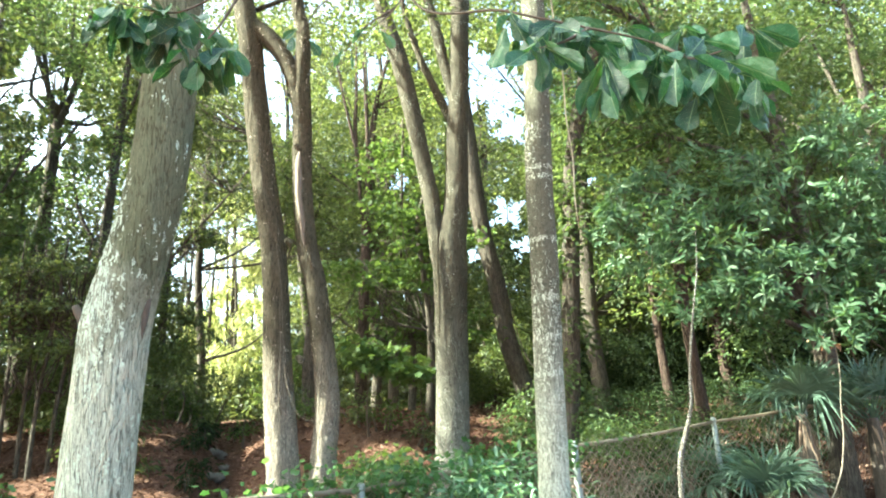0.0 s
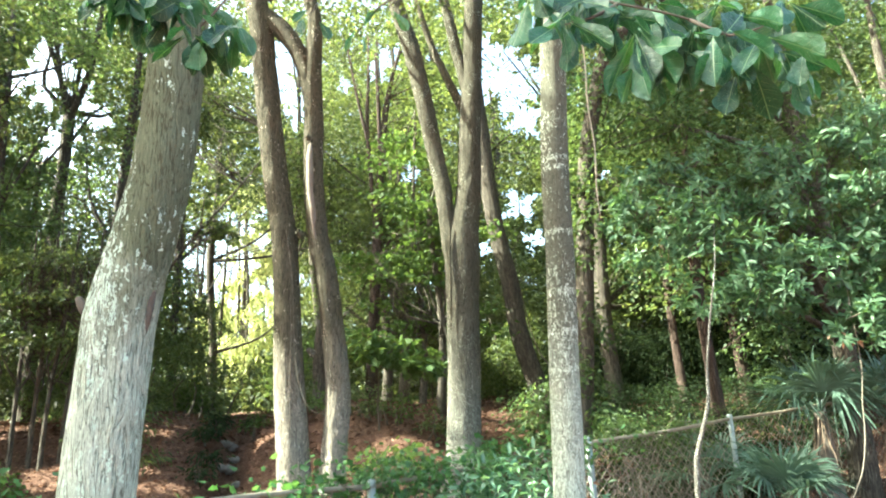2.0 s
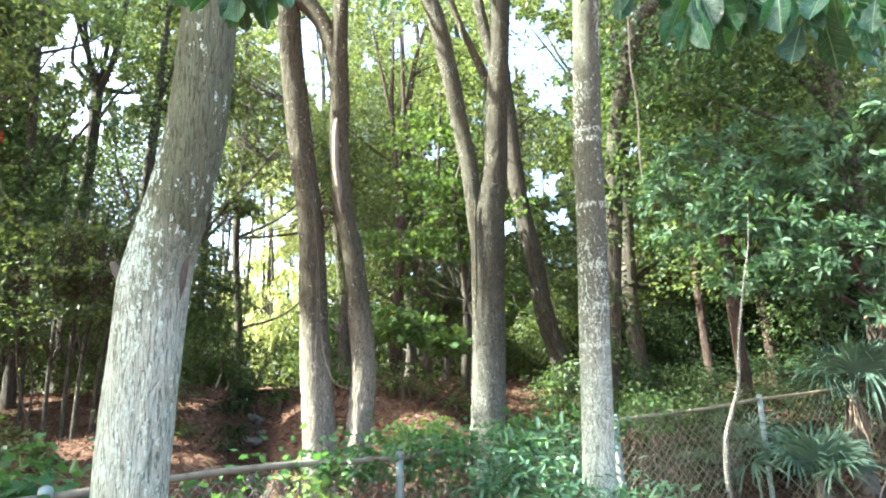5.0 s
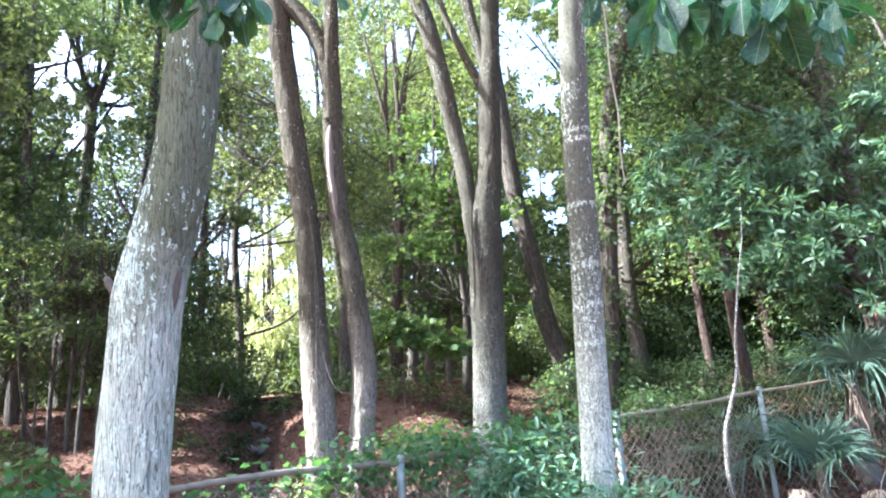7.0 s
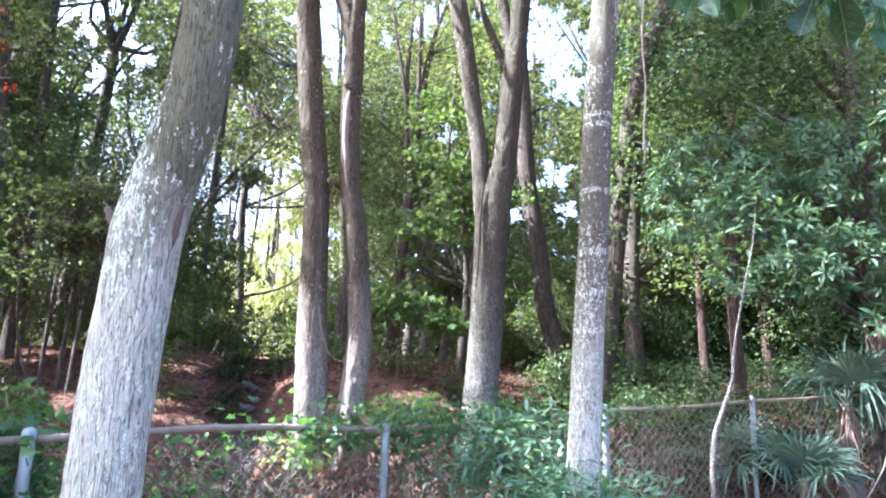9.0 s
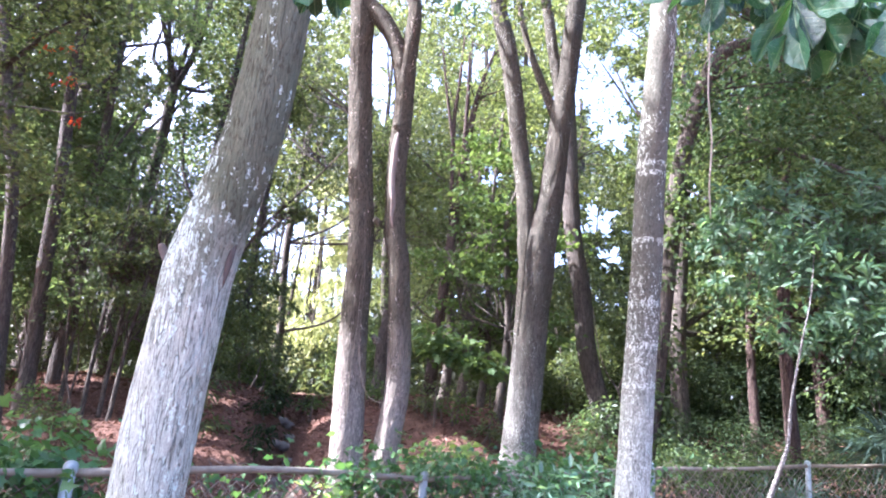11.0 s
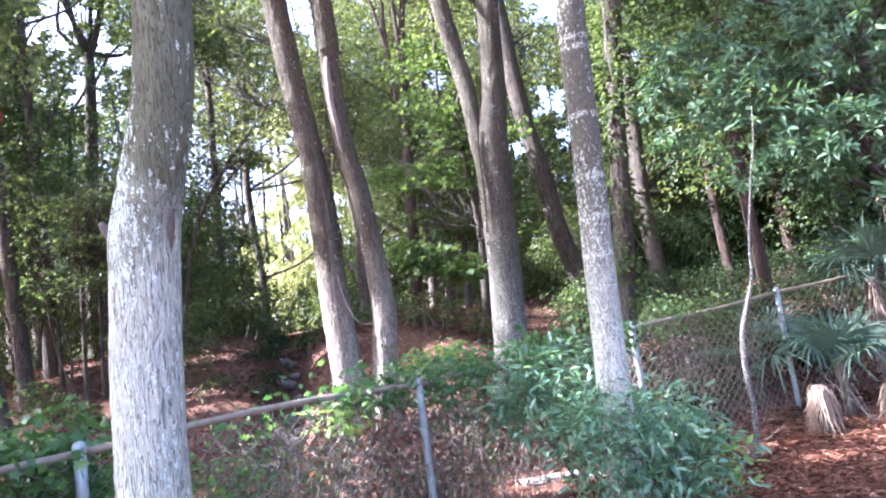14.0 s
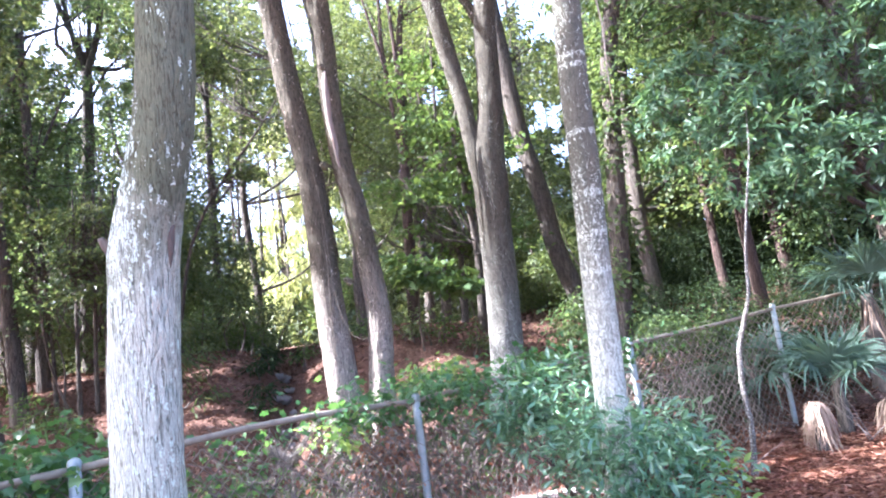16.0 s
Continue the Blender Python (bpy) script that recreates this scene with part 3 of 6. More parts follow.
def ground_z(x, y):
    """Height of the ground: level yard, a wooded bank behind the fence and a washed-out gully running into it."""
    x, y = np.asarray(x, float), np.asarray(y, float)
    z = 1.95 * smooth01(7.8, 15.5 - 2.4 * smooth01(1.0, -1.5, x), y + 0.12 * np.maximum(x, -1.5)) + 0.02 * np.clip(y - 15, 0, 60)
    z = z + 0.10 * np.sin(x * 0.55 + 1) * np.sin(y * 0.4) * smooth01(7, 12, y) + 0.05 * np.sin(x * 1.7 + y * 0.9) * smooth01(7, 10, y)
    z = z + 0.025 * np.sin(x * 2.3 + 0.5) * np.sin(y * 2.1) + 0.06 * smooth01(1.5, 4.5, x) * smooth01(5, 8, y)
    d = x - gully_x(y)
    cut = smooth01(7.5, 10.0, y) * (1 - smooth01(11.8, 16.5, y))
    return z - cut * (0.5 * np.exp(-np.abs(d / 0.9) ** 1.5) + 0.6 * np.exp(-(d / 0.31) ** 2))


def gz(x, y):
    return float(ground_z(x, y))


def ground_mesh():
    xs = np.concatenate([np.linspace(-600, -40, 12), np.linspace(-36, -13, 40), np.arange(-12.5, 9.5, 0.14), np.linspace(10, 36, 40), np.linspace(40, 600, 12)])
    ys = np.concatenate([np.linspace(-600, -30, 12), np.linspace(-26, 2, 30), np.arange(2.3, 22, 0.14), np.linspace(22.5, 60, 45), np.linspace(70, 700, 14)])
    gx, gy = np.meshgrid(xs, ys)
    rough = np.random.default_rng(3).normal(size=gx.shape) * 0.012 * ((np.abs(gx) < 13) & (gy > 2) & (gy < 22))
    v = np.column_stack([gx.ravel(), gy.ravel(), (ground_z(gx, gy) + rough).ravel()])
    i, j = np.meshgrid(np.arange(len(ys) - 1), np.arange(len(xs) - 1), indexing="ij")
    a = (i * len(xs) + j).ravel()
    t = np.concatenate([np.column_stack([a, a + 1, a + 1 + len(xs)]), np.column_stack([a, a + 1 + len(xs), a + len(xs)])])
    return tri_mesh("ground", v, t)


ground = part("ground", ground_mesh(), M_GROUND)
tagged(ground, "rust-red pine straw and leaf litter over sloping soil", "ground", kind="structure")


def litter(name, label, region, count, length, slim, material, seed, lift=0.012, shape=LEAF_SMALL):
    """Loose pieces scattered over the ground in a box of the plan."""
    rng = np.random.default_rng(seed)
    x0, x1, y0, y1 = region
    x, y = rng.uniform(x0, x1, count), rng.uniform(y0, y1, count)
    pos = np.column_stack([x, y, ground_z(x, y) + lift * (0.4 + rng.random(count))])
    ang = rng.uniform(0, 2 * np.pi, count)
    axis = np.column_stack([np.cos(ang), np.sin(ang), rng.normal(size=count) * 0.22])
    normal = np.array([0, 0, 1.0]) + rng.normal(size=(count, 3)) * 0.4
    ln = length * (0.5 + rng.random(count))
    ob = part(name, tri_mesh(name, *leaf_cloud(pos, axis, normal, ln, ln * slim, shape)), material, None, smooth=False)
    return tagged(ob, label, "leaf litter", kind="stuff")


litter("pine_straw", "rust-red pine straw strewn over the yard", (0.2, 6.5, 4.6, 8.6), 26000, 0.085, 0.05, M_STRAW, 11)
litter("leaf_litter", "brown dead leaves lying on the pine straw", (0.2, 6.5, 4.6, 8.8), 1800, 0.045, 0.5, M_RUST, 12, 0.015)
litter("bank_litter", "brown dead leaves covering the wooded bank", (-12, 9, 8.2, 18), 60000, 0.07, 0.42, M_MOULD, 13, 0.03)

# ---- the four near trees ----


def tall_crown(rng, x, y, z0, z1, r, parent, material, n, gaps=True, leaf=0.11):
    """Limbs and leaf sprays of a tall tree above the bare trunk."""
    blobs, zs = [], np.linspace(z0 + 1.0, z1, 7)
    for k, z in enumerate(zs):
        an = k * 2.4 + rng.random()
        rr = r * (0.55 + 0.3 * rng.random())
        c = (x + math.cos(an) * rr, y + math.sin(an) * rr, z)
        blobs.append((c, (r * 0.6, r * 0.6, r * 0.4)))
        mid = ((x + c[0]) / 2, (y + c[1]) / 2, z - 0.5)
        tube_part("limb", [(x, y, max(z0 - 0.3, z - 1.6)), mid, c], [0.045, 0.03, 0.008], M_BARK_FAR, parent, sides=7, step=0.4)
    pts = blob_points(rng, blobs, n)
    return foliage_part("crown", spray(rng, pts, 34, 0.28, leaf * 0.85, gaps=VIEW_GAPS if gaps else []), material, parent)


def oak_leaning():
    """Large leaning trunk with pale lichen, a bend and a broken stub."""
    tr = thing("oak_tree", (-1.42, 2.6, 0), "leaning oak with pale lichen-crusted furrowed bark before the fence", "tree")
    pts = [(-1.40, 2.62, -0.1), (-1.43, 2.6, 0.25), (-1.445, 2.6, 0.9), (-1.44, 2.6, 1.45), (-1.415, 2.6, 1.9), (-1.395, 2.6, 2.13), (-1.33, 2.6, 2.4), (-1.27, 2.6, 2.66), (-1.24, 2.6, 2.95),
           (-1.218, 2.6, 3.35), (-1.20, 2.62, 3.9), (-1.12, 2.7, 5.2), (-1.0, 2.8, 7.0)]
    rad = [0.22, 0.17, 0.138, 0.134, 0.133, 0.134, 0.125, 0.121, 0.12, 0.116, 0.112, 0.10, 0.07]
    tube_part("trunk", pts, rad, M_BARK_OAK, tr, "", sides=96, step=0.02, lumps=0.009, furrow=0.004, seed=2.0, grain=22)
    tube_part("broken_stub", [(-1.49, 2.57, 2.08), (-1.535, 2.55, 2.15), (-1.55, 2.545, 2.18)], [0.03, 0.02, 0.012], M_WOUND, tr, "broken dead branch stub", sides=9, step=0.02, lumps=0.05)
    # long healed scar down the side, framed by a lip of bark
    tube_part("bark_scar", [(-1.252, 2.575, 2.25), (-1.262, 2.572, 2.17), (-1.274, 2.57, 2.08), (-1.288, 2.572, 1.98)], [0.004, 0.015, 0.014, 0.003], M_WOUND, tr, "reddish healed scar in the bark", sides=12, step=0.015, lumps=0.04)
    rng = np.random.default_rng(21)
    tall_crown(rng, -1.0, 2.9, 7.5, 11.5, 2.4, tr, M_WOODS, 80, False)
    # overhanging limbs that bear the low twigs
    tube_part("limb", [(-1.17, 2.63, 4.2), (-0.8, 2.55, 4.42), (-0.3, 2.48, 4.36), (0.5, 2.44, 4.08), (1.1, 2.3, 3.95)], [0.06, 0.05, 0.04, 0.025, 0.01], M_BARK_OAK, tr, sides=12, step=0.08)
    tube_part("limb", [(-0.5, 2.5, 4.42), (-0.33, 2.15, 4.25), (-0.1, 1.9, 4.05), (0.25, 1.8, 3.95), (0.7, 1.6, 3.9)], [0.035, 0.03, 0.024, 0.016, 0.008], M_BARK_OAK, tr, sides=10, step=0.08)


oak_leaning()


def straight_tree():
    tr = thing("sweetgum_tree", (0.57, 4.75, 0), "straight slender trunk with white lichen spots before the fence corner", "tree")
    pts = [(0.52, 4.75, -0.1), (0.545, 4.75, 0.3), (0.575, 4.75, 1.06), (0.60, 4.75, 1.58), (0.617, 4.75, 1.98), (0.642, 4.75, 2.4), (0.662, 4.75, 2.8), (0.672, 4.75, 3.2), (0.695, 4.75, 3.65), (0.735, 4.75, 4.2), (0.77, 4.75, 4.9), (0.82, 5.1, 7.2), (0.78, 5.8, 9.5)]
    rad = [0.17, 0.128, 0.109, 0.106, 0.104, 0.103, 0.102, 0.102, 0.101, 0.098, 0.094, 0.075, 0.045]
    tube_part("trunk", pts, rad, M_BARK_STRAIGHT, tr, sides=90, step=0.022, lumps=0.009, furrow=0.002, seed=7.0, grain=34)
    # crown set back, low and dense above the view to shade the bay tree
    tall_crown(np.random.default_rng(22), 0.75, 6.3, 6.5, 11.5, 2.7, tr, M_WOODS, 260, True)
    # boughs added above the view to keep the sun off the bay tree
    rng = np.random.default_rng(27)
    boughs = [((-0.8, 6.2, 8.8), (1.5, 1.3, 0.6)), ((-2.2, 6.6, 9.7), (1.5, 1.3, 0.6)), ((-0.5, 7.5, 9.8), (1.5, 1.3, 0.6)), ((-2.6, 7.9, 10.7), (1.6, 1.4, 0.6)), ((-1.2, 5.2, 10.2), (1.5, 1.3, 0.6)), ((-1.5, 6.8, 8.0), (1.4, 1.0, 0.5)), ((-0.3, 6.9, 7.7), (1.2, 0.9, 0.4))]
    for c, r in boughs:
        tube_part("limb", [(0.8, 5.4, 7.9), ((0.8 + c[0]) / 2, (5.4 + c[1]) / 2, (7.9 + c[2]) / 2 - 0.2), c], [0.05, 0.035, 0.01], M_BARK_FAR, tr, sides=7, step=0.4)
    foliage_part("spreading_crown", spray(rng, blob_points(rng, boughs, 380), 34, 0.28, 0.095, gaps=VIEW_GAPS), M_WOODS, tr)


straight_tree()


def twin_tree():
    """Two stems from one root, joined again high up by an arching limb."""
    tr = thing("twin_trunk_tree", (-2.3, 9.2, 0.4), "dark twin-trunked tree with an arching cross limb behind the fence", "tree")
    pts = [(-2.46, 9.2, 0.25), (-2.51, 9.2, 0.97), (-2.56, 9.2, 1.79), (-2.60, 9.2, 2.56), (-2.62, 9.2, 3.36), (-2.67, 9.2, 4.2), (-2.79, 9.2, 5.08), (-2.90, 9.2, 5.99), (-3.0, 9.2, 6.94), (-3.07, 9.2, 7.7), (-3.2, 9.2, 8.45), (-3.5, 9.25, 10.5), (-3.7, 9.3, 12.5)]
    rad = [0.30, 0.225, 0.215, 0.20, 0.185, 0.178, 0.178, 0.176, 0.175, 0.18, 0.165, 0.12, 0.06]
    tube_part("trunk", pts, rad, M_BARK_TWIN, tr, "", sides=56, step=0.045, lumps=0.012, furrow=0.009, seed=4.0, grain=20)
    pts = [(-2.05, 9.2, 0.3), (-1.985, 9.2, 1.1), (-1.91, 9.2, 1.85), (-1.92, 9.2, 2.3), (-1.975, 9.2, 2.9), (-2.07, 9.2, 3.73), (-2.165, 9.2, 4.16), (-2.235, 9.2, 5.0), (-2.25, 9.2, 5.47), (-2.24, 9.2, 6.0), (-2.255, 9.2, 6.85), (-2.22, 9.2, 7.74), (-2.31, 9.2, 8.4), (-2.2, 9.2, 10.2), (-2.0, 9.2, 12.0)]
    rad = [0.24, 0.175, 0.165, 0.158, 0.156, 0.152, 0.150, 0.145, 0.143, 0.142, 0.135, 0.108, 0.10, 0.08, 0.04]
    tube_part("trunk", pts, rad, M_BARK_TWIN, tr, "", sides=50, step=0.045, lumps=0.018, furrow=0.009, seed=9.0, grain=20)
    tube_part("arching_limb", [(-3.04, 9.2, 7.95), (-2.88, 9.2, 7.80), (-2.68, 9.2, 7.58), (-2.48, 9.2, 7.25), (-2.34, 9.2, 6.78), (-2.27, 9.2, 6.25)], [0.13, 0.15, 0.145, 0.13, 0.125, 0.10], M_BARK_TWIN, tr, "", sides=36, step=0.05, lumps=0.02, furrow=0.008, seed=1.0, grain=20)
    for s, (x, z) in enumerate([(-2.17, 5.76), (-2.28, 4.3), (-2.12, 2.62)]):
        tube_part("knot", [(x + (-0.1 if s else -0.08), 9.1, z - 0.05), (x + (-0.17 if s else -0.15), 9.04, z + 0.02)], [0.06, 0.035], M_BARK_TWIN, tr, "swollen branch knot", sides=10, step=0.02, lumps=0.06)
    tube_part("bared_strip", [(-2.245, 9.088, 5.72), (-2.262, 9.082, 5.5), (-2.262, 9.082, 5.2), (-2.252, 9.08, 4.9), (-2.215, 9.078, 4.6), (-2.195, 9.075, 4.32), (-2.155, 9.08, 4.1)], [0.02, 0.05, 0.058, 0.055, 0.05, 0.036, 0.008], M_BARED, tr, "pale strip where the bark has come off", sides=20, step=0.03, lumps=0.06, furrow=0.004, grain=30)
    rng = np.random.default_rng(23)
    tall_crown(rng, -3.0, 9.3, 8.6, 14.0, 2.8, tr, M_WOODS, 90)


twin_tree()


def forked_tree():
    tr = thing("forked_tree", (-0.28, 10.2, 0.6), "grey forked tree trunk standing behind the fence", "tree")
    tube_part("trunk", [(-0.36, 10.2, 0.3), (-0.28, 10.2, 1.03), (-0.22, 10.2, 2.05), (-0.165, 10.2, 3.3), (-0.14, 10.2, 3.9), (-0.11, 10.2, 4.4), (0.02, 10.2, 5.1), (0.10, 10.2, 6.11), (0.19, 10.2, 7.11), (0.27, 10.2, 8.15), (0.45, 10.2, 10.5), (0.5, 10.2, 13.0)],
              [0.36, 0.265, 0.25, 0.252, 0.268, 0.25, 0.195, 0.178, 0.163, 0.158, 0.12, 0.05], M_BARK_FORK, tr, sides=60, step=0.05, lumps=0.012, furrow=0.008, seed=5.0, grain=20)
    tube_part("limb", [(-0.24, 10.15, 3.6), (-0.31, 10.13, 4.15), (-0.34, 10.15, 4.65), (-0.375, 10.18, 5.15), (-0.45, 10.2, 5.65), (-0.535, 10.2, 6.15), (-0.64, 10.2, 6.85), (-0.80, 10.2, 7.75), (-0.96, 10.2, 8.35), (-1.4, 10.2, 10.2)],
              [0.09, 0.12, 0.128, 0.135, 0.135, 0.138, 0.142, 0.145, 0.135, 0.07], M_BARK_FORK, tr, sides=44, step=0.05, lumps=0.015, furrow=0.007, seed=6.0, grain=20)
    tube_part("limb", [(0.12, 10.2, 6.75), (0.06, 10.2, 7.15), (-0.04, 10.2, 7.64), (-0.16, 10.2, 8.42), (-0.4, 10.2, 9.6)], [0.10, 0.10, 0.095, 0.09, 0.05], M_BARK_FORK, tr, sides=24, step=0.08, lumps=0.02)
    tube_part("limb", [(0.02, 10.3, 6.6), (-0.25, 10.4, 7.33), (-0.46, 10.5, 7.95), (-0.62, 10.6, 8.6), (-0.8, 10.7, 9.6)], [0.08, 0.07, 0.06, 0.055, 0.03], M_BARK_TWIN, tr, sides=18, step=0.1, lumps=0.03)
    tube_part("bark_seam", [(-0.36, 9.95, 2.9), (-0.335, 9.93, 3.5), (-0.325, 9.95, 4.05), (-0.30, 9.97, 4.5)], [0.010, 0.020, 0.026, 0.012], M_BARK_TWIN, tr, "dark seam of ingrown bark at the fork", sides=10, step=0.06, lumps=0.05)
    tall_crown(np.random.default_rng(24), 0.2, 10.4, 9.2, 14.5, 3.0, tr, M_WOODS, 90)


forked_tree()

# ---- trees of the wood ----


def wood_tree(name, label, trunk, radii, blobs, n, seed, material=None, bark_mat=None, leaf=None, per=44, spread=0.36, limbs=6, gaps=True, cat="tree", sides=14, droop=0.3, slim=0.5, climbers=False):
    rng = np.random.default_rng(seed)
    x, y, _ = trunk[0]
    tr = thing(name, (x, y, gz(x, y)), label, cat, {"woodland_tree": "trees of the wood", "maple_tree": "young maples", "slim_sapling": "saplings at the wood's edge"}.get(name, ""))
    bm_ = bark_mat or M_BARK_FAR
    tube_part("trunk", [(x, y, gz(x, y) - 0.15), *trunk[1:]], radii, bm_, tr, sides=sides, step=0.18, lumps=0.03, seed=seed)
    order = rng.permutation(len(blobs))[:limbs]
    tp = np.array(trunk[1:], float)
    for k in order:
        c = np.array(blobs[k][0], float)
        low = tp[tp[:, 2] < c[2] - 0.2]
        s = low[-1] if len(low) else tp[0]
        mid = (s + c) / 2 + rng.normal(size=3) * 0.15 + [0, 0, -0.1]
        r0 = max(0.02, radii[-2] * 0.55)
        tube_part("limb", [s, mid, c, c + unit(c - s) * 0.6], [r0, r0 * 0.7, r0 * 0.4, 0.006], bm_, tr, sides=6, step=0.4)
    if n:
        leaf = leaf or rng.uniform(0.085, 0.135)
        twigs = []
        for c in blob_points(rng, blobs, 26):
            s = tp[np.argmin(np.abs(tp[:, 2] - (c[2] - 0.5)))]
            s = s + (c - s) * rng.uniform(0.0, 0.25)
            mid = (s + c) / 2 + rng.normal(size=3) * 0.18
            r0 = rng.uniform(0.008, 0.02)
            twigs.append(tube([s, mid, c, c + unit(c - mid) * 0.5 + [0, 0, rng.normal() * 0.15]], [r0, r0 * 0.75, r0 * 0.5, 0.003], sides=4, step=0.35))
        tagged(part("branchwork", joined("branchwork", twigs), bm_, tr), kind="stuff")
        foliage_part("crown", spray(rng, blob_points(rng, blobs, int(n * 1.8)), per, spread, leaf, slim=slim, droop=droop, flat=rng.uniform(0.14, 0.3), gaps=VIEW_GAPS + VIEW_CLEARINGS if gaps else None), material or M_WOODS, tr)
    if climbers:
        path = spline([(x, y, gz(x, y)), *trunk[1:-2]], 0.09)
        around = path + rng.normal(size=path.shape) * [0.13, 0.13, 0.05]
        foliage_part("climbing_vine", spray(rng, around, 40, 0.085, 0.085, slim=0.6, droop=0.6, flat=1.0), M_OLIVE, tr, "green vine climbing the trunk")
    return tr


def column_blobs(rng, x, y, z0, z1, r, k):
    return [((x + rng.normal() * r * 0.6, y + rng.normal() * r * 0.5, z0 + (z1 - z0) * (i + 0.5) / k), (r * (0.7 + 0.5 * rng.random()), r * (0.7 + 0.5 * rng.random()), (z1 - z0) / k * 0.9)) for i in range(k)]


rng0 = np.random.default_rng(5)
DUSK = "slim dark-barked woodland tree with ragged green leaves"
# left wood
wood_tree("woodland_tree", "dark woodland tree with a crooked low limb", [(-10.83, 14, 2), (-10.83, 14, 3.5), (-10.79, 14, 5.5), (-10.88, 14, 7.5), (-11.2, 14, 10), (-11.4, 14, 13)], [0.26, 0.2, 0.17, 0.16, 0.14, 0.05],
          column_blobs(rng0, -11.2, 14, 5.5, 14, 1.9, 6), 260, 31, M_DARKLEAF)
t_left = wood_tree("woodland_tree", "dark woodland tree with forking upper limbs", [(-10.3, 15, 2), (-10.25, 15, 2.4), (-10.22, 15, 4.1), (-9.95, 15, 7.8), (-9.87, 15, 9.6)], [0.2, 0.16, 0.15, 0.14, 0.11],
                   column_blobs(rng0, -9.9, 15.6, 9.5, 15, 1.7, 4), 80, 32)
for p, r in [([(-9.88, 15, 9.4), (-9.5, 15, 10.6), (-9.3, 15, 12.2), (-9.2, 15, 14)], [0.10, 0.08, 0.06, 0.02]), ([(-9.9, 15, 9.2), (-10.2, 15, 10.4), (-10.5, 15, 12.0), (-10.9, 15, 14)], [0.09, 0.07, 0.05, 0.02]),
             ([(-9.9, 15, 8.6), (-9.3, 15, 9.5), (-8.9, 15, 9.7)], [0.05, 0.035, 0.015])]:
    tube_part("limb", p, r, M_BARK_FAR, t_left, sides=9, step=0.2, lumps=0.04)
tube_part("limb", [(-10.8, 14, 7.0), (-10.3, 13.9, 7.25), (-9.9, 13.8, 7.15), (-9.5, 13.8, 7.3)], [0.11, 0.09, 0.07, 0.04], M_BARK_FAR, t_left, sides=9, step=0.15, lumps=0.05)
for i, (x, y, r, h, m) in enumerate([(-8.7, 15, 0.12, 12, M_BARK_FAR), (-12.6, 13, 0.15, 12, M_BARK_FAR), (-9.3, 12.2, 0.09, 11, M_BARK_FAR), (-7.9, 17, 0.1, 12, M_BARK_FAR), (-13.2, 16, 0.17, 13, M_BARK_FAR), (-11.6, 11.2, 0.1, 11, M_BARK_FAR)]):
    lean = rng0.normal() * 0.35
    # leaf material picked by position: M_DARKLEAF stands in for shade far left
    wood_tree("woodland_tree", DUSK, [(x, y, 2), (x + lean * 0.1, y, 3.4), (x + lean * 0.5, y, 6), (x + lean, y, 9), (x + lean * 1.4, y, h)], [r * 1.5, r * 1.1, r, r * 0.85, r * 0.4],
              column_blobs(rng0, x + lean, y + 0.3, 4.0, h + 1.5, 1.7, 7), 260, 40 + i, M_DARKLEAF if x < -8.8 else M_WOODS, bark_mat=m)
# unseen trees added on the left to shade the oak, the fence and the left wood
for i, (x, y, h) in enumerate([(-14.5, 11.5, 13.0), (-15.5, 8.6, 13.0), (-13.0, 6.6, 12.0), (-8.0, 6.5, 9.5), (-9.0, 7.3, 10.5), (-7.0, 2.2, 9.0), (-9.6, -1.2, 10.0), (-8.3, 4.0, 10.0), (-8.6, 0.6, 10.0)]):
    wood_tree("woodland_tree", DUSK, [(x, y, 0), (x, y, 2.2), (x + 0.2, y, 5), (x, y, 7.5), (x + 0.1, y, h)], [0.22, 0.16, 0.15, 0.12, 0.04], column_blobs(rng0, x, y, 4.2, h + 1, 1.9, 6), 240, 240 + i)
# bare-stemmed trees at the edge of the left wood
wood_tree("woodland_tree", "bare-stemmed grey tree bending over at the wood's edge", [(-8.38, 10, 0), (-8.5, 10, 1.2), (-8.95, 10, 3.65), (-9.23, 10, 4.97), (-9.7, 10, 6.4), (-10.2, 10, 8.0), (-10.6, 10, 9.4), (-10.9, 10, 11.0)], [0.14, 0.105, 0.10, 0.10, 0.10, 0.09, 0.085, 0.04],
          [((-10.6, 10.2, 9.8), (1.3, 1.0, 0.5)), ((-9.6, 10.3, 9.0), (0.9, 0.8, 0.35)), ((-11.3, 10.2, 8.4), (0.9, 0.8, 0.4)), ((-10.0, 10.2, 7.4), (0.6, 0.5, 0.25))], 60, 320, bark_mat=M_BARK_FAR, sides=20)
t_autumn = wood_tree("woodland_tree", "straight dark trunk standing among evergreens", [(-8.85, 11, 0), (-8.9, 11, 2.0), (-9.1, 11, 4.2), (-9.2, 11, 5.6), (-9.4, 11, 7.4), (-9.5, 11, 9.2), (-9.5, 11, 11.5)], [0.17, 0.135, 0.125, 0.12, 0.11, 0.09, 0.04],
          [((-9.4, 11.5, 9.5), (1.2, 1.0, 0.5)), ((-8.6, 11.4, 8.4), (0.8, 0.7, 0.3)), ((-10.2, 11.6, 10.6), (1.1, 1.0, 0.5))], 60, 321, bark_mat=M_BARK_FAR, sides=20)
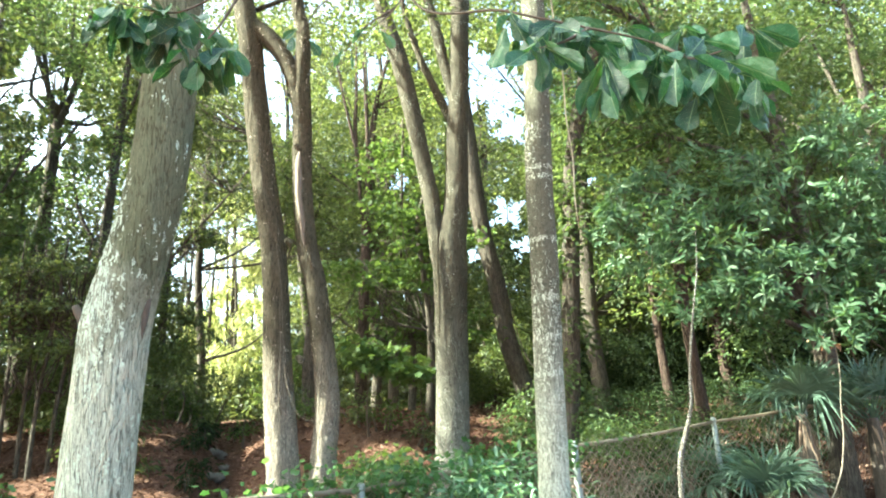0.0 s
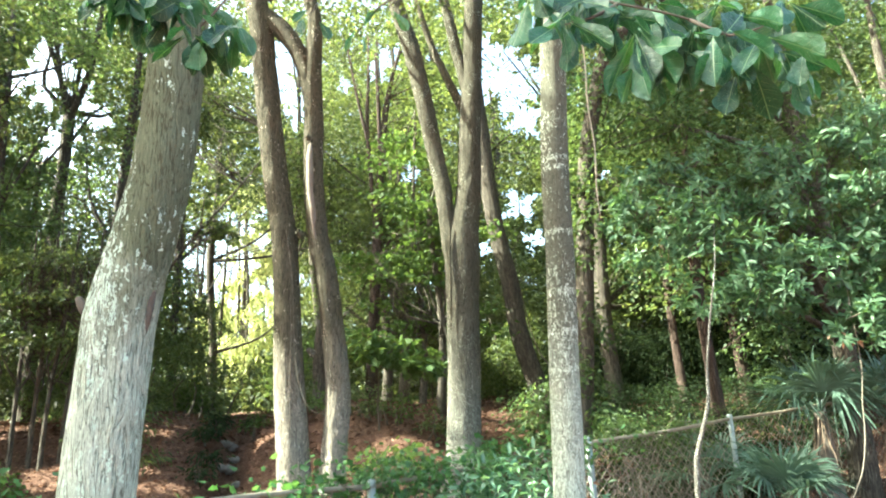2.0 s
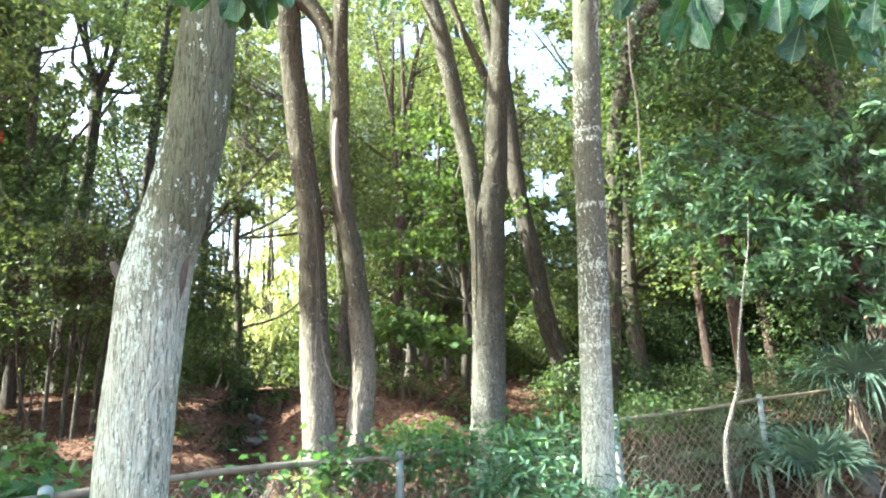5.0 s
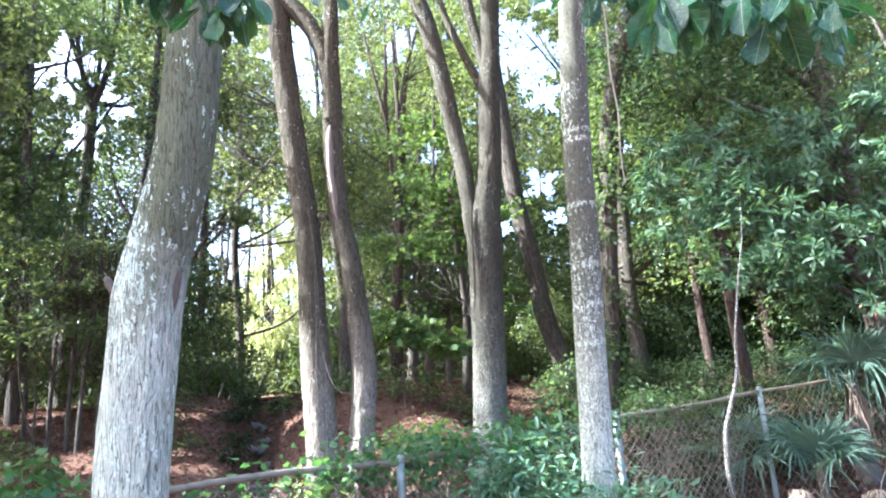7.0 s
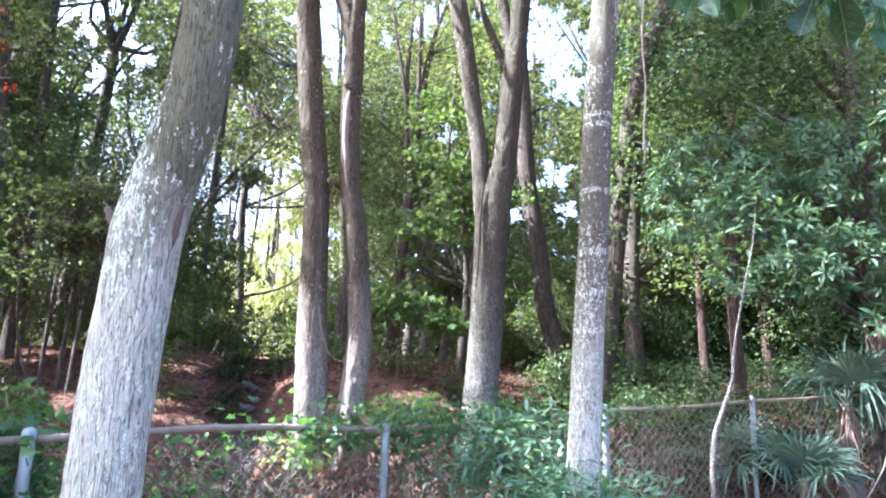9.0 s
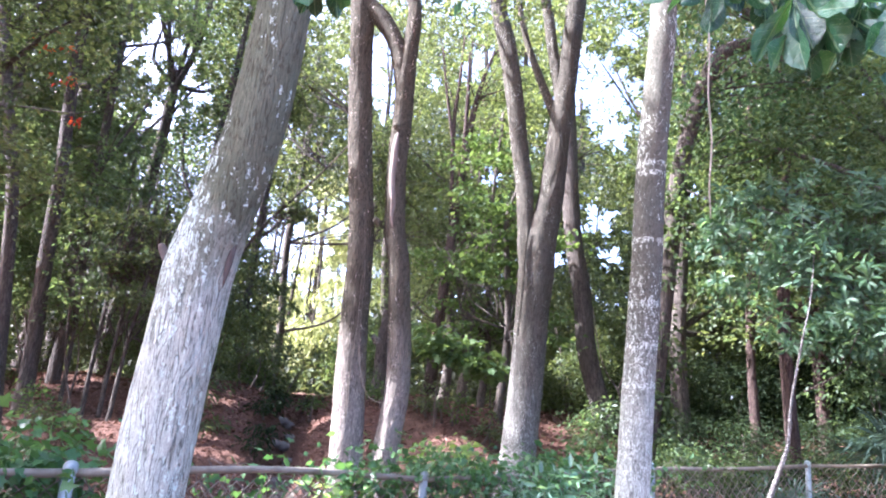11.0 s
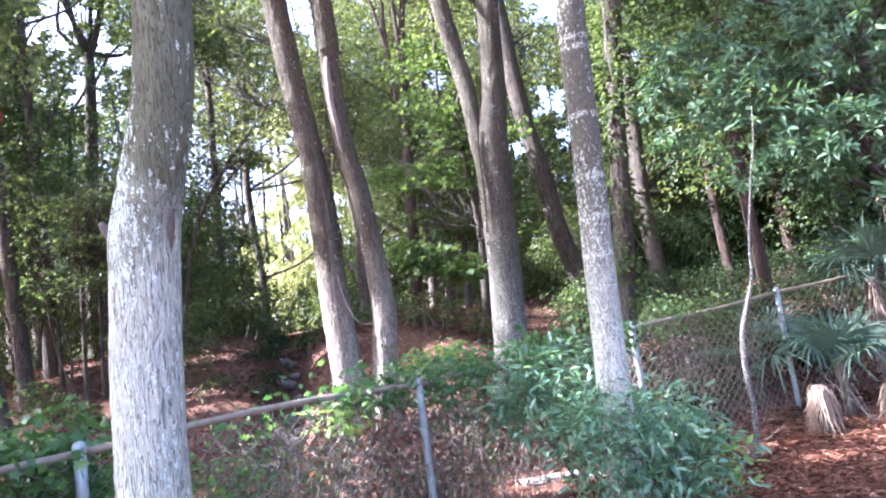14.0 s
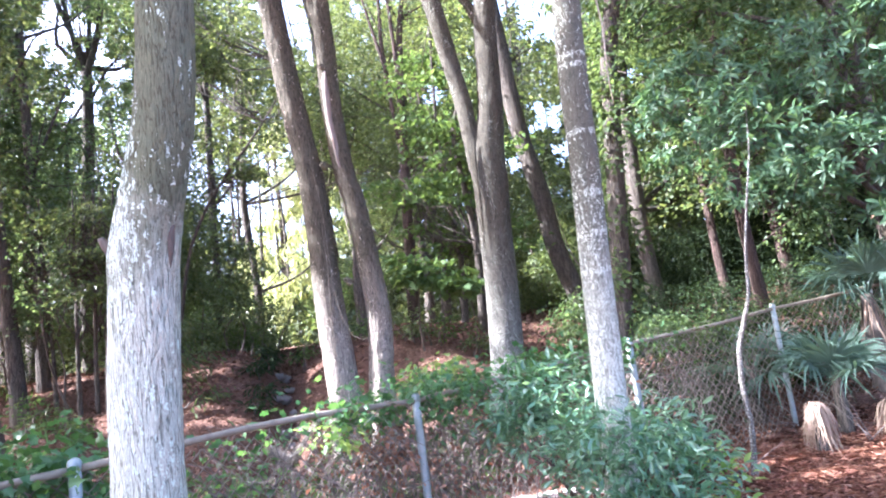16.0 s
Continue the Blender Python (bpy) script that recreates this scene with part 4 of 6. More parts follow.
foliage_part("autumn_leaves", spray(np.random.default_rng(37), np.array([(-9.49, 10.6, 9.3), (-10.0, 10.7, 8.1), (-9.28, 10.6, 7.35), (-8.84, 10.6, 6.48), (-9.38, 10.6, 8.1), (-9.2, 10.6, 7.3)]), 10, 0.07, 0.13, slim=0.55, droop=0.8, flat=0.9), M_RED, t_autumn, "clusters of leaves turned red and orange")
# thin saplings at the left wood's edge
for i, (x, y, lean) in enumerate([(-7.72, 11.0, 0.05), (-7.46, 11.1, 0.1), (-7.2, 11.0, 0.22), (-6.98, 11.15, 0.3), (-8.3, 11.2, -0.1)]):
    wood_tree("slim_sapling", "thin dark sapling rising from the leaf litter", [(x, y, 1.2), (x + lean * 0.3, y, 2.4), (x + lean, y, 3.6), (x + lean * 1.6, y, 5.2)], [0.045, 0.034, 0.028, 0.012],
              [((x + lean * 1.2, y, 3.9), (0.35, 0.3, 0.15)), ((x + lean * 1.5, y, 4.6), (0.4, 0.3, 0.15)), ((x + lean, y - 0.1, 3.2), (0.3, 0.25, 0.1))], 9, 330 + i, limbs=2, cat="sapling", sides=9, leaf=0.1)
# middle of the wood
wood_tree("dead_snag", "short blackened dead trunk in the undergrowth", [(-3.08, 13, 1.5), (-3.06, 13, 2.2), (-3.05, 13, 3.0), (-3.02, 13, 3.65)], [0.18, 0.15, 0.14, 0.09], [((-3, 13, 3.7), (0.2, 0.2, 0.2))], 0, 51, limbs=0, cat="dead tree")
t_mid = wood_tree("woodland_tree", "reddish trunk splitting into slim upright branches", [(-2.56, 16, 1.5), (-2.5, 16, 3.1), (-2.35, 16, 5.6), (-2.17, 16, 8.0), (-1.96, 16, 9.8), (-1.6, 16, 11.2)], [0.18, 0.14, 0.12, 0.095, 0.07, 0.04], column_blobs(rng0, -2.0, 17.2, 6.2, 13.5, 1.7, 6), 200, 52, bark_mat=M_BARK_RED)
for p, r in [([(-2.33, 16, 5.9), (-2.5, 15.95, 8.95), (-2.45, 15.95, 10.2), (-2.42, 15.95, 11.6)], [0.06, 0.05, 0.045, 0.02]), ([(-2.2, 16, 7.9), (-2.19, 15.9, 9.75), (-2.24, 15.9, 11.2)], [0.06, 0.05, 0.025]), ([(-2.45, 15.95, 8.4), (-2.76, 15.9, 10.0), (-2.98, 15.9, 11.3)], [0.045, 0.038, 0.018])]:
    tube_part("limb", p, r, M_BARK_RED, t_mid, sides=9, step=0.2, lumps=0.04)
wood_tree("leaning_tree", "dark leaning tree trunk with vines behind the forked tree", [(1.36, 13.5, 1.5), (1.18, 13.5, 2.1), (0.87, 13.5, 3.23), (0.73, 13.5, 4.4), (0.52, 13.5, 5.62), (0.40, 13.5, 7.15), (0.3, 13.6, 9.5), (0.2, 13.8, 12)], [0.26, 0.2, 0.185, 0.18, 0.18, 0.17, 0.12, 0.05],
          column_blobs(rng0, 1.2, 14.2, 6.5, 13, 1.5, 5), 110, 53, limbs=0)
for i, (x, y, z0, h, r) in enumerate([(-4.6, 19, 6, 13, 1.7), (-0.9, 18, 3.2, 14, 1.9), (-2.2, 19.5, 4.2, 14, 1.9), (0.9, 20, 3.0, 12, 1.8), (2.6, 18, 3.2, 13, 1.8), (-6.0, 22, 8, 16, 2.0), (-2.9, 21, 5, 15, 2.0), (-8.5, 21, 5, 15, 2.2), (4.8, 20, 3.0, 14, 2.0)]):
    wood_tree("woodland_tree", DUSK, [(x, y, 2), (x + 0.1, y, 4), (x - 0.1, y, 7), (x + 0.1, y, 10), (x, y, h)], [0.17, 0.13, 0.12, 0.1, 0.04], column_blobs(rng0, x, y, z0, h, r, 6), 130, 60 + i)
# layered maples between the two big trunks, and a thin tree leaning out from behind the oak
for i, (x, y, z0, z1) in enumerate([(-1.2, 14.2, 3.6, 8.6), (-0.75, 12.9, 3.2, 6.2)]):
    wood_tree("maple_tree", "slim young maple with flat layers of mid-green leaves", [(x, y, 1.5), (x + 0.1, y, 3.4), (x - 0.05, y, 5.5), (x + 0.1, y, z1)], [0.09, 0.065, 0.05, 0.02],
              [((x + rng0.normal() * 0.5, y + rng0.normal() * 0.4, z), (0.8, 0.6, 0.12)) for z in np.arange(z0, z1, 0.5)], 42, 300 + i, M_MAPLE, leaf=0.12, per=40, spread=0.26, limbs=5, slim=0.75)
wood_tree("leaning_sapling", "thin dark tree with long slanting limbs and layered leaves", [(-6.6, 12.2, 1.5), (-6.1, 12, 3.6), (-5.77, 12, 4.44), (-5.29, 12, 5.14), (-4.32, 12, 6.23), (-3.6, 12, 7.2)], [0.045, 0.034, 0.03, 0.026, 0.018, 0.008],
          [((-4.9, 12.2, 5.4), (0.6, 0.5, 0.15)), ((-4.5, 12.2, 6.6), (0.8, 0.5, 0.15)), ((-5.4, 12.2, 7.1), (0.7, 0.5, 0.15)), ((-5.2, 12.3, 6.2), (0.6, 0.5, 0.12)), ((-4.6, 12.2, 7.9), (0.9, 0.6, 0.2)), ((-5.6, 12.2, 8.6), (0.9, 0.6, 0.2)), ((-4.0, 12.2, 5.9), (0.4, 0.4, 0.1))], 80, 305, leaf=0.1, per=36, spread=0.24, limbs=5)
# right wood
wood_tree("woodland_tree", "vine-clad trunk with a long spreading limb behind the fence corner", [(1.15, 9.0, 0.3), (1.27, 9, 1.2), (1.40, 9, 2.16), (1.50, 9, 3.14), (1.63, 9, 4.3), (1.72, 9, 5.13), (2.04, 9, 6.37), (2.36, 9, 7.0), (3.2, 9, 7.2)], [0.17, 0.13, 0.125, 0.12, 0.12, 0.12, 0.11, 0.10, 0.07],
          [((2.6, 9.3, 6.4), (1.0, 0.9, 0.6)), ((3.6, 9.4, 6.9), (1.1, 0.9, 0.6)), ((2.2, 9.2, 8.2), (1.2, 1.0, 0.7)), ((3.4, 9.2, 5.6), (0.8, 0.7, 0.5))], 90, 71, M_BAY, limbs=1, climbers=True)
for i, (x, y, r, m) in enumerate([(2.52, 13, 0.15, M_BARK_FAR), (3.64, 12.5, 0.075, M_BARK_RED), (3.70, 11, 0.09, M_BARK_RED), (4.75, 12.5, 0.11, M_BARK_RED), (6.6, 13.5, 0.15, M_BARK_FAR), (7.6, 11.5, 0.14, M_BARK_FAR), (9.4, 14, 0.17, M_BARK_FAR)]):
    wood_tree("woodland_tree", "reddish woodland trunk under heavy evergreen foliage" if m is M_BARK_RED else DUSK, [(x + 0.06, y, 1.5), (x, y, 2.3), (x - 0.03, y, 3.6), (x + 0.05, y, 5.6), (x + 0.1, y, 9.0)], [r * 1.35, r * 1.05, r, r * 0.85, r * 0.3],
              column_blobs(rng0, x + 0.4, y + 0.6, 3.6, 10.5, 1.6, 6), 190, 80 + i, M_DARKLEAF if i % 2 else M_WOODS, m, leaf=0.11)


def bay_tree():
    """The big evergreen whose low crown fills the right of the view."""
    rng = np.random.default_rng(90)
    tr = thing("bay_tree", (4.9, 9.4, gz(4.9, 9.4)), "dense evergreen tree with glossy oblong leaves overhanging the fence", "tree")
    tube_part("trunk", [(4.9, 9.4, gz(4.9, 9.4) - 0.1), (4.9, 9.3, 1.6), (4.8, 9.1, 3.2), (4.6, 8.8, 5.0), (4.4, 8.6, 7.4)], [0.19, 0.15, 0.14, 0.12, 0.05], M_BARK_FAR, tr, sides=16, step=0.2, lumps=0.03)
    blobs = [((2.5, 7.6, 3.4), (0.7, 0.6, 0.55)), ((3.3, 7.4, 3.1), (0.75, 0.6, 0.5)), ((4.2, 7.2, 2.9), (0.8, 0.6, 0.7)), ((4.6, 7.2, 3.8), (0.9, 0.7, 0.55)), ((3.3, 7.6, 3.9), (0.8, 0.7, 0.4)), ((5.4, 7.4, 3.4), (0.8, 0.7, 0.9)), ((3.9, 6.9, 2.35), (0.45, 0.35, 0.35)),
             ((2.0, 8.2, 3.8), (0.35, 0.5, 0.7)), ((2.9, 7.4, 2.75), (0.5, 0.4, 0.3)), ((4.9, 7.0, 2.5), (0.5, 0.4, 0.5)), ((2.4, 7.9, 4.3), (0.6, 0.5, 0.35)), ((3.4, 7.8, 4.5), (0.8, 0.5, 0.35)), ((4.6, 7.5, 4.7), (1.0, 0.6, 0.4))]
    inner = [((2.2, 8.7, 4.6), (0.7, 0.6, 0.5)), ((3.1, 8.5, 4.5), (0.9, 0.6, 0.5)), ((4.2, 8.5, 4.6), (1.0, 0.7, 0.5)), ((2.9, 8.9, 5.5), (1.0, 0.8, 0.5)), ((4.1, 9.0, 5.9), (1.2, 0.9, 0.5)), ((5.3, 8.9, 5.2), (0.9, 0.8, 0.5)), ((3.8, 8.3, 3.6), (1.2, 0.5, 0.5)), ((4.2, 9.2, 6.9), (1.4, 1.0, 0.5))]
    foliage_part("inner_crown", spray(rng, blob_points(rng, inner, 300), 26, 0.2, 0.10, slim=0.36, droop=0.3, flat=0.45, shape=LEAF_OBLONG, gaps=VIEW_GAPS), M_OLIVE, tr)
    for c, r in inner:
        c = np.array(c)
        s = np.array([4.75, 9.0, min(5.2, max(2.4, c[2] - 0.9))])
        tube_part("limb", [s, (s + c) / 2 + [0, 0, 0.15], c, c + unit(c - s) * 0.5], [0.06, 0.042, 0.022, 0.006], M_BARK_FAR, tr, sides=7, step=0.25)
    for k, (c, r) in enumerate(blobs):
        c = np.array(c)
        s = np.array([4.75, 9.0, min(5.2, max(2.4, c[2] - 0.5))])
        tube_part("limb", [s, (s + c) / 2 + [0, 0, 0.12], c], [0.045, 0.028, 0.007], M_BARK_FAR, tr, sides=6, step=0.3)
    tips = blob_points(rng, blobs, 225, 0.55)
    out = unit((tips - [4.75, 9.0, 0]) * [1, 1, 0] + rng.normal(size=tips.shape) * 1.2) - [0, 0, 0.2]
    pts = (tips[:, None, :] + out[:, None, :] * (np.arange(4) * 0.13 - 0.26)[None, :, None] + rng.normal(size=(len(tips), 4, 3)) * 0.07).reshape(-1, 3)
    # each clump is a star of oblong leaves at a twig's end, the twig pointing outwards and up
    per = 9
    twig = unit(np.array([-0.15, -0.6, 0.5]) + rng.normal(size=(len(pts), 3)) * 0.45)
    u = unit(np.cross(twig, [0.3, 0.1, 1.0]))
    w = np.cross(twig, u)
    an = (np.arange(per) * 2.4)[None, :, None] + rng.uniform(0, 6.28, (len(pts), 1, 1))
    axis = u[:, None] * np.cos(an) + w[:, None] * np.sin(an) + twig[:, None] * rng.uniform(0.0, 0.8, (len(pts), per, 1)) - np.array([0, 0, 0.2])
    pos = pts[:, None, :] + twig[:, None] * rng.uniform(-0.06, 0.03, (len(pts), per, 1)) + unit(axis) * 0.012
    normal = twig[:, None] + rng.normal(size=pos.shape) * 0.35
    ln = 0.12 * rng.uniform(0.6, 1.25, len(pts) * per)
    foliage_part("crown", leaf_cloud(pos.reshape(-1, 3), axis.reshape(-1, 3), normal.reshape(-1, 3), ln, ln * 0.34, LEAF_OBLONG), M_BAY, tr)
    tw = []
    for p in pts[::2]:
        d = rng.normal(size=3) * 0.08
        tw.append(tube([p + [0.12 + d[0], 0.28, -0.12 + d[2]], p + [0.05, 0.12, -0.02], p], [0.006, 0.005, 0.003], sides=4, step=0.15))
    tagged(part("twig_mass", joined("twig_mass", tw), M_TWIG, tr), kind="stuff")
    rng2 = np.random.default_rng(91)
    foliage_part("dead_leaf_cluster", spray(rng2, np.array([(3.72, 6.95, 2.22), (3.80, 6.95, 2.18), (3.66, 6.95, 2.28)]), 6, 0.03, 0.085, slim=0.35, droop=1.2), M_RUST, tr, "bunch of rust-brown dead leaves")["kind"] = "stuff"


bay_tree()


def far_wood():
    """The sunlit far side of the wood: thin stems and leaves nobody could count."""
    rng = np.random.default_rng(95)
    n = 15500
    x, y = rng.uniform(-42, 30, n), rng.uniform(27, 46, n)
    z = 2.2 + 25 * rng.random(n) ** 1.05
    low = np.column_stack([rng.uniform(-32, 24, 4800), rng.uniform(23, 31, 4800), 1.8 + 10.5 * rng.random(4800) ** 1.25])
    pts = np.vstack([np.column_stack([x, y, z]), low])
    cloud = spray(rng, pts, 19, 0.66, 0.31, droop=0.5, gaps=VIEW_GAPS + FAR_GAPS + VIEW_CLEARINGS)
    ob = part("far_wood_leaves", tri_mesh("far_wood_leaves", *cloud), M_FAR, None, smooth=False)
    tagged(ob, "sunlit yellow-green leaves of the far wood", "woodland", kind="stuff")
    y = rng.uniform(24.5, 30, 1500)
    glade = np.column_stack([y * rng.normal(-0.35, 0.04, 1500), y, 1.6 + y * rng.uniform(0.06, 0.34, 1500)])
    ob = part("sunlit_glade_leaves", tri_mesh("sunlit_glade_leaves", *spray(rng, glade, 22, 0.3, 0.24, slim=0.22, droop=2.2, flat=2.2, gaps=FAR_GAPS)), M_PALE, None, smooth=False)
    tagged(ob, "hanging leaves coloured pale as if sunlit in the glade", "woodland", kind="stuff")
    stems = []
    for k in range(26):
        sx, sy = rng.uniform(-40, 28), rng.uniform(24, 44)
        h, r, l = rng.uniform(10, 17), rng.uniform(0.06, 0.16), rng.normal() * 0.6
        stems.append(tube([(sx, sy, gz(sx, sy) - 0.2), (sx + l * 0.4, sy, h * 0.5), (sx + l, sy, h)], [r * 1.3, r, r * 0.3], sides=7, step=1.2))
    for k in range(16):
        sy = rng.uniform(23, 30)
        sx = sy * rng.uniform(-0.44, -0.29)
        r = rng.uniform(0.03, 0.07)
        stems.append(tube([(sx, sy, gz(sx, sy) - 0.2), (sx + rng.normal() * 0.2, sy, 6), (sx + rng.normal() * 0.4, sy, 12)], [r * 1.3, r, r * 0.3], sides=6, step=1.0))
    ob = part("far_wood_stems", joined("far_wood_stems", stems), M_BARK_FAR)
    tagged(ob, "thin grey-brown stems of the far wood", "woodland", kind="stuff")


far_wood()


def understory(name, label, at, blobs, n, material, seed, leaf=0.12, per=22, spread=0.25, shape=LEAF_SMALL, slim=0.5, stems=4, cat="bush", droop=0.35, gaps=False):
    rng = np.random.default_rng(seed)
    x, y = at
    z = gz(x, y)
    tr = thing(name, (x, y, z), label, cat, {"bush": "bushes on the bank", "seedling": "seedlings on the bank", "evergreen_bush": "evergreens at the wood's edge"}.get(name, ""))
    for k in range(min(stems, len(blobs))):
        c = np.array(blobs[k][0], float)
        s = np.array([x + rng.normal() * 0.08, y + rng.normal() * 0.08, z - 0.05])
        tube_part("stem", [s, (s + c) / 2 + rng.normal(size=3) * 0.08, c], [0.022, 0.015, 0.005], M_TWIG, tr, sides=6, step=0.2)
    foliage_part("foliage", spray(rng, blob_points(rng, blobs, n), per, spread, leaf, slim=slim, shape=shape, droop=droop, gaps=VIEW_CLEARINGS if gaps else []), material, tr)
    return tr


rng1 = np.random.default_rng(8)
# several bushes added only to darken shaded ground; right-hand ones take M_SHADE
for i, (x, y, w, h) in enumerate([(1.7, 8.5, 0.4, 0.5), (2.3, 8.9, 0.5, 0.6), (3.4, 9.4, 0.5, 0.7), (1.7, 9.7, 0.5, 0.5), (2.2, 10.5, 0.6, 0.5), (1.2, 10.7, 0.5, 0.7), (3.1, 10.6, 0.6, 0.8), (2.7, 9.7, 0.5, 0.7), (3.7, 10.1, 0.6, 0.8), (4.7, 10.2, 0.6, 0.9), (0.6, 8.6, 0.5, 0.9), (-0.8, 7.6, 0.6, 0.8), (-2.0, 6.6, 0.5, 0.7), (-2.6, 5.4, 0.5, 0.8), (-1.7, 5.6, 0.4, 0.75), (-3.3, 4.9, 0.5, 0.9), (-1.0, 6.3, 0.4, 0.8)]):
    z = gz(x, y)
    understory("bush", "low bush with shade-dark leaves close behind the fence", (x, y), [((x, y, z + h * 0.35), (w, w * 0.7, h * 0.35)), ((x + 0.2, y, z + h * 0.75), (w * 0.7, w * 0.6, h * 0.25))], int(60 * w * h + 20), M_SHADE if x > 1 else M_DARKLEAF, 220 + i, leaf=0.07, per=24, spread=0.16)
# dark evergreens filling the wood to the left of the oak
for i, (x, y, z0, z1, w) in enumerate([(-9.2, 11.6, 3.0, 5.8, 0.7), (-8.1, 11.2, 2.7, 4.4, 0.5), (-10.6, 11.0, 2.6, 5.2, 0.8)]):
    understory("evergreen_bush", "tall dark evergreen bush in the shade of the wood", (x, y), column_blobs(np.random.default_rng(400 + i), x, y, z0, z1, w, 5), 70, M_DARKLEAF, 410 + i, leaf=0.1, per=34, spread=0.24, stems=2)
for i, (x, y, z0, z1, w) in enumerate([(-5.95, 10.7, 1.2, 2.1, 0.28), (-6.0, 11.6, 1.5, 2.6, 0.35), (-5.75, 13.0, 2.5, 4.4, 0.5), (-5.5, 14.0, 2.6, 4.2, 0.5), (-6.7, 13.4, 2.7, 5.0, 0.6)]):
    understory("evergreen_bush", "feathery dark evergreen drooping beside the gully", (x, y), column_blobs(np.random.default_rng(430 + i), x, y, z0, z1, w, 6), 30, M_WOODS, 440 + i, leaf=0.12, per=34, spread=0.2, stems=2, slim=0.2, droop=0.9, gaps=True)
# leaf colour darkened here to imitate the bank's shade
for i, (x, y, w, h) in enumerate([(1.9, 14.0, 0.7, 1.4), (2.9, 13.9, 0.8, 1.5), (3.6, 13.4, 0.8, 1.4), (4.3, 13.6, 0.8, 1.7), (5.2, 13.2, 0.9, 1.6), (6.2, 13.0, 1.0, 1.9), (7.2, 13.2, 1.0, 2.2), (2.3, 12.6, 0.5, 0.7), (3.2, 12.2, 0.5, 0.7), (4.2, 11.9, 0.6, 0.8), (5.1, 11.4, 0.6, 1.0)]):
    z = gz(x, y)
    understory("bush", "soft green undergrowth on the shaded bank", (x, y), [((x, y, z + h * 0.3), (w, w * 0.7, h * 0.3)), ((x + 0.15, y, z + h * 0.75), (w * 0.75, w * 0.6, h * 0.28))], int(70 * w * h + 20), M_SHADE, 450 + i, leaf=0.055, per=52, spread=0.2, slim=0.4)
for i in range(26):
    # seedlings and ferny tufts on the bank
    y = 10.2 + 3.6 * ((i * 0.618) % 1.0)
    x = -8.5 + 10.0 * ((i * 0.382 + 0.13) % 1.0)
    if abs(x - float(gully_x(y))) < 0.3:
        continue
    z, w = gz(x, y), 0.16 + 0.16 * ((i * 0.27) % 1.0)
    understory("seedling", "small green seedling growing through the leaf litter", (x, y), [((x, y, z + w * 1.1), (w, w * 0.8, w * 0.7)), ((x + 0.05, y, z + w * 2.0), (w * 0.6, w * 0.5, w * 0.4))], 16, M_WOODS if i % 3 else M_MAPLE, 480 + i, leaf=0.085, per=9, spread=0.09, stems=2, cat="seedling")
for i, (y, o) in enumerate([(10.9, -0.5), (11.4, -0.42), (11.9, -0.55), (12.4, -0.4), (12.9, -0.5), (13.5, 0.35), (13.9, -0.3)]):
    # dark tufts leaning over the gully's edge
    x = float(gully_x(y)) + o
    z = gz(x, y)
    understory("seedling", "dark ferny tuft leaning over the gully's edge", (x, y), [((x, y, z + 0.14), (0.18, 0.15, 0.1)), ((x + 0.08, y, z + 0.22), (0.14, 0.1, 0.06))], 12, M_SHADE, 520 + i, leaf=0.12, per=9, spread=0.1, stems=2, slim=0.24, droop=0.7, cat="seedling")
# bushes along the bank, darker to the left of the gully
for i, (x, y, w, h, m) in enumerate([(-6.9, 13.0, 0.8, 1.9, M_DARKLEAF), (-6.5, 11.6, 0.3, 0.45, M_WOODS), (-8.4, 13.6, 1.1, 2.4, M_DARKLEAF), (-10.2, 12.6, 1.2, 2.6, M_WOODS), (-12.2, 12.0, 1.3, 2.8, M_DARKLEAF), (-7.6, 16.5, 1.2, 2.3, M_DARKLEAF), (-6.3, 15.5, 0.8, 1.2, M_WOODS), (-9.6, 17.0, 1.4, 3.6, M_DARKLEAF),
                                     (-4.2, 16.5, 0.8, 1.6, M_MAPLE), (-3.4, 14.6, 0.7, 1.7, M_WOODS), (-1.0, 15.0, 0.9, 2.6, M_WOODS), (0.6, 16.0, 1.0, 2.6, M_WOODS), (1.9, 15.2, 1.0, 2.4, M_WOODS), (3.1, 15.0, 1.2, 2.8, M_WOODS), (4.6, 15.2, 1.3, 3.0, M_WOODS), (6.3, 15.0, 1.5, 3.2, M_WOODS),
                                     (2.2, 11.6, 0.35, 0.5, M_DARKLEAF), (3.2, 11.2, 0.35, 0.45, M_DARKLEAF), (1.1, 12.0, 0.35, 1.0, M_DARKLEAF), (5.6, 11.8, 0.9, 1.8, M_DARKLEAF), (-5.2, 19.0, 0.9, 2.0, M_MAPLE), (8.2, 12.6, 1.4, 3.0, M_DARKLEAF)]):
    z = gz(x, y)
    blobs = [((x + rng1.normal() * w * 0.3, y + rng1.normal() * w * 0.25, z + h * (k + 0.6) / 4), (w * (1.0 - 0.12 * k), w * 0.8, h * 0.22)) for k in range(4)]
    lab = {M_DARKLEAF: "dark evergreen bush on the wooded bank", M_WOODS: "green leafy bush in the undergrowth", M_MAPLE: "bright green bush in a patch of sun"}[m]
    understory("bush", lab, (x, y), blobs, int(70 * w * h + 25), m, 100 + i, leaf=0.085, per=34, spread=0.22, gaps=True)
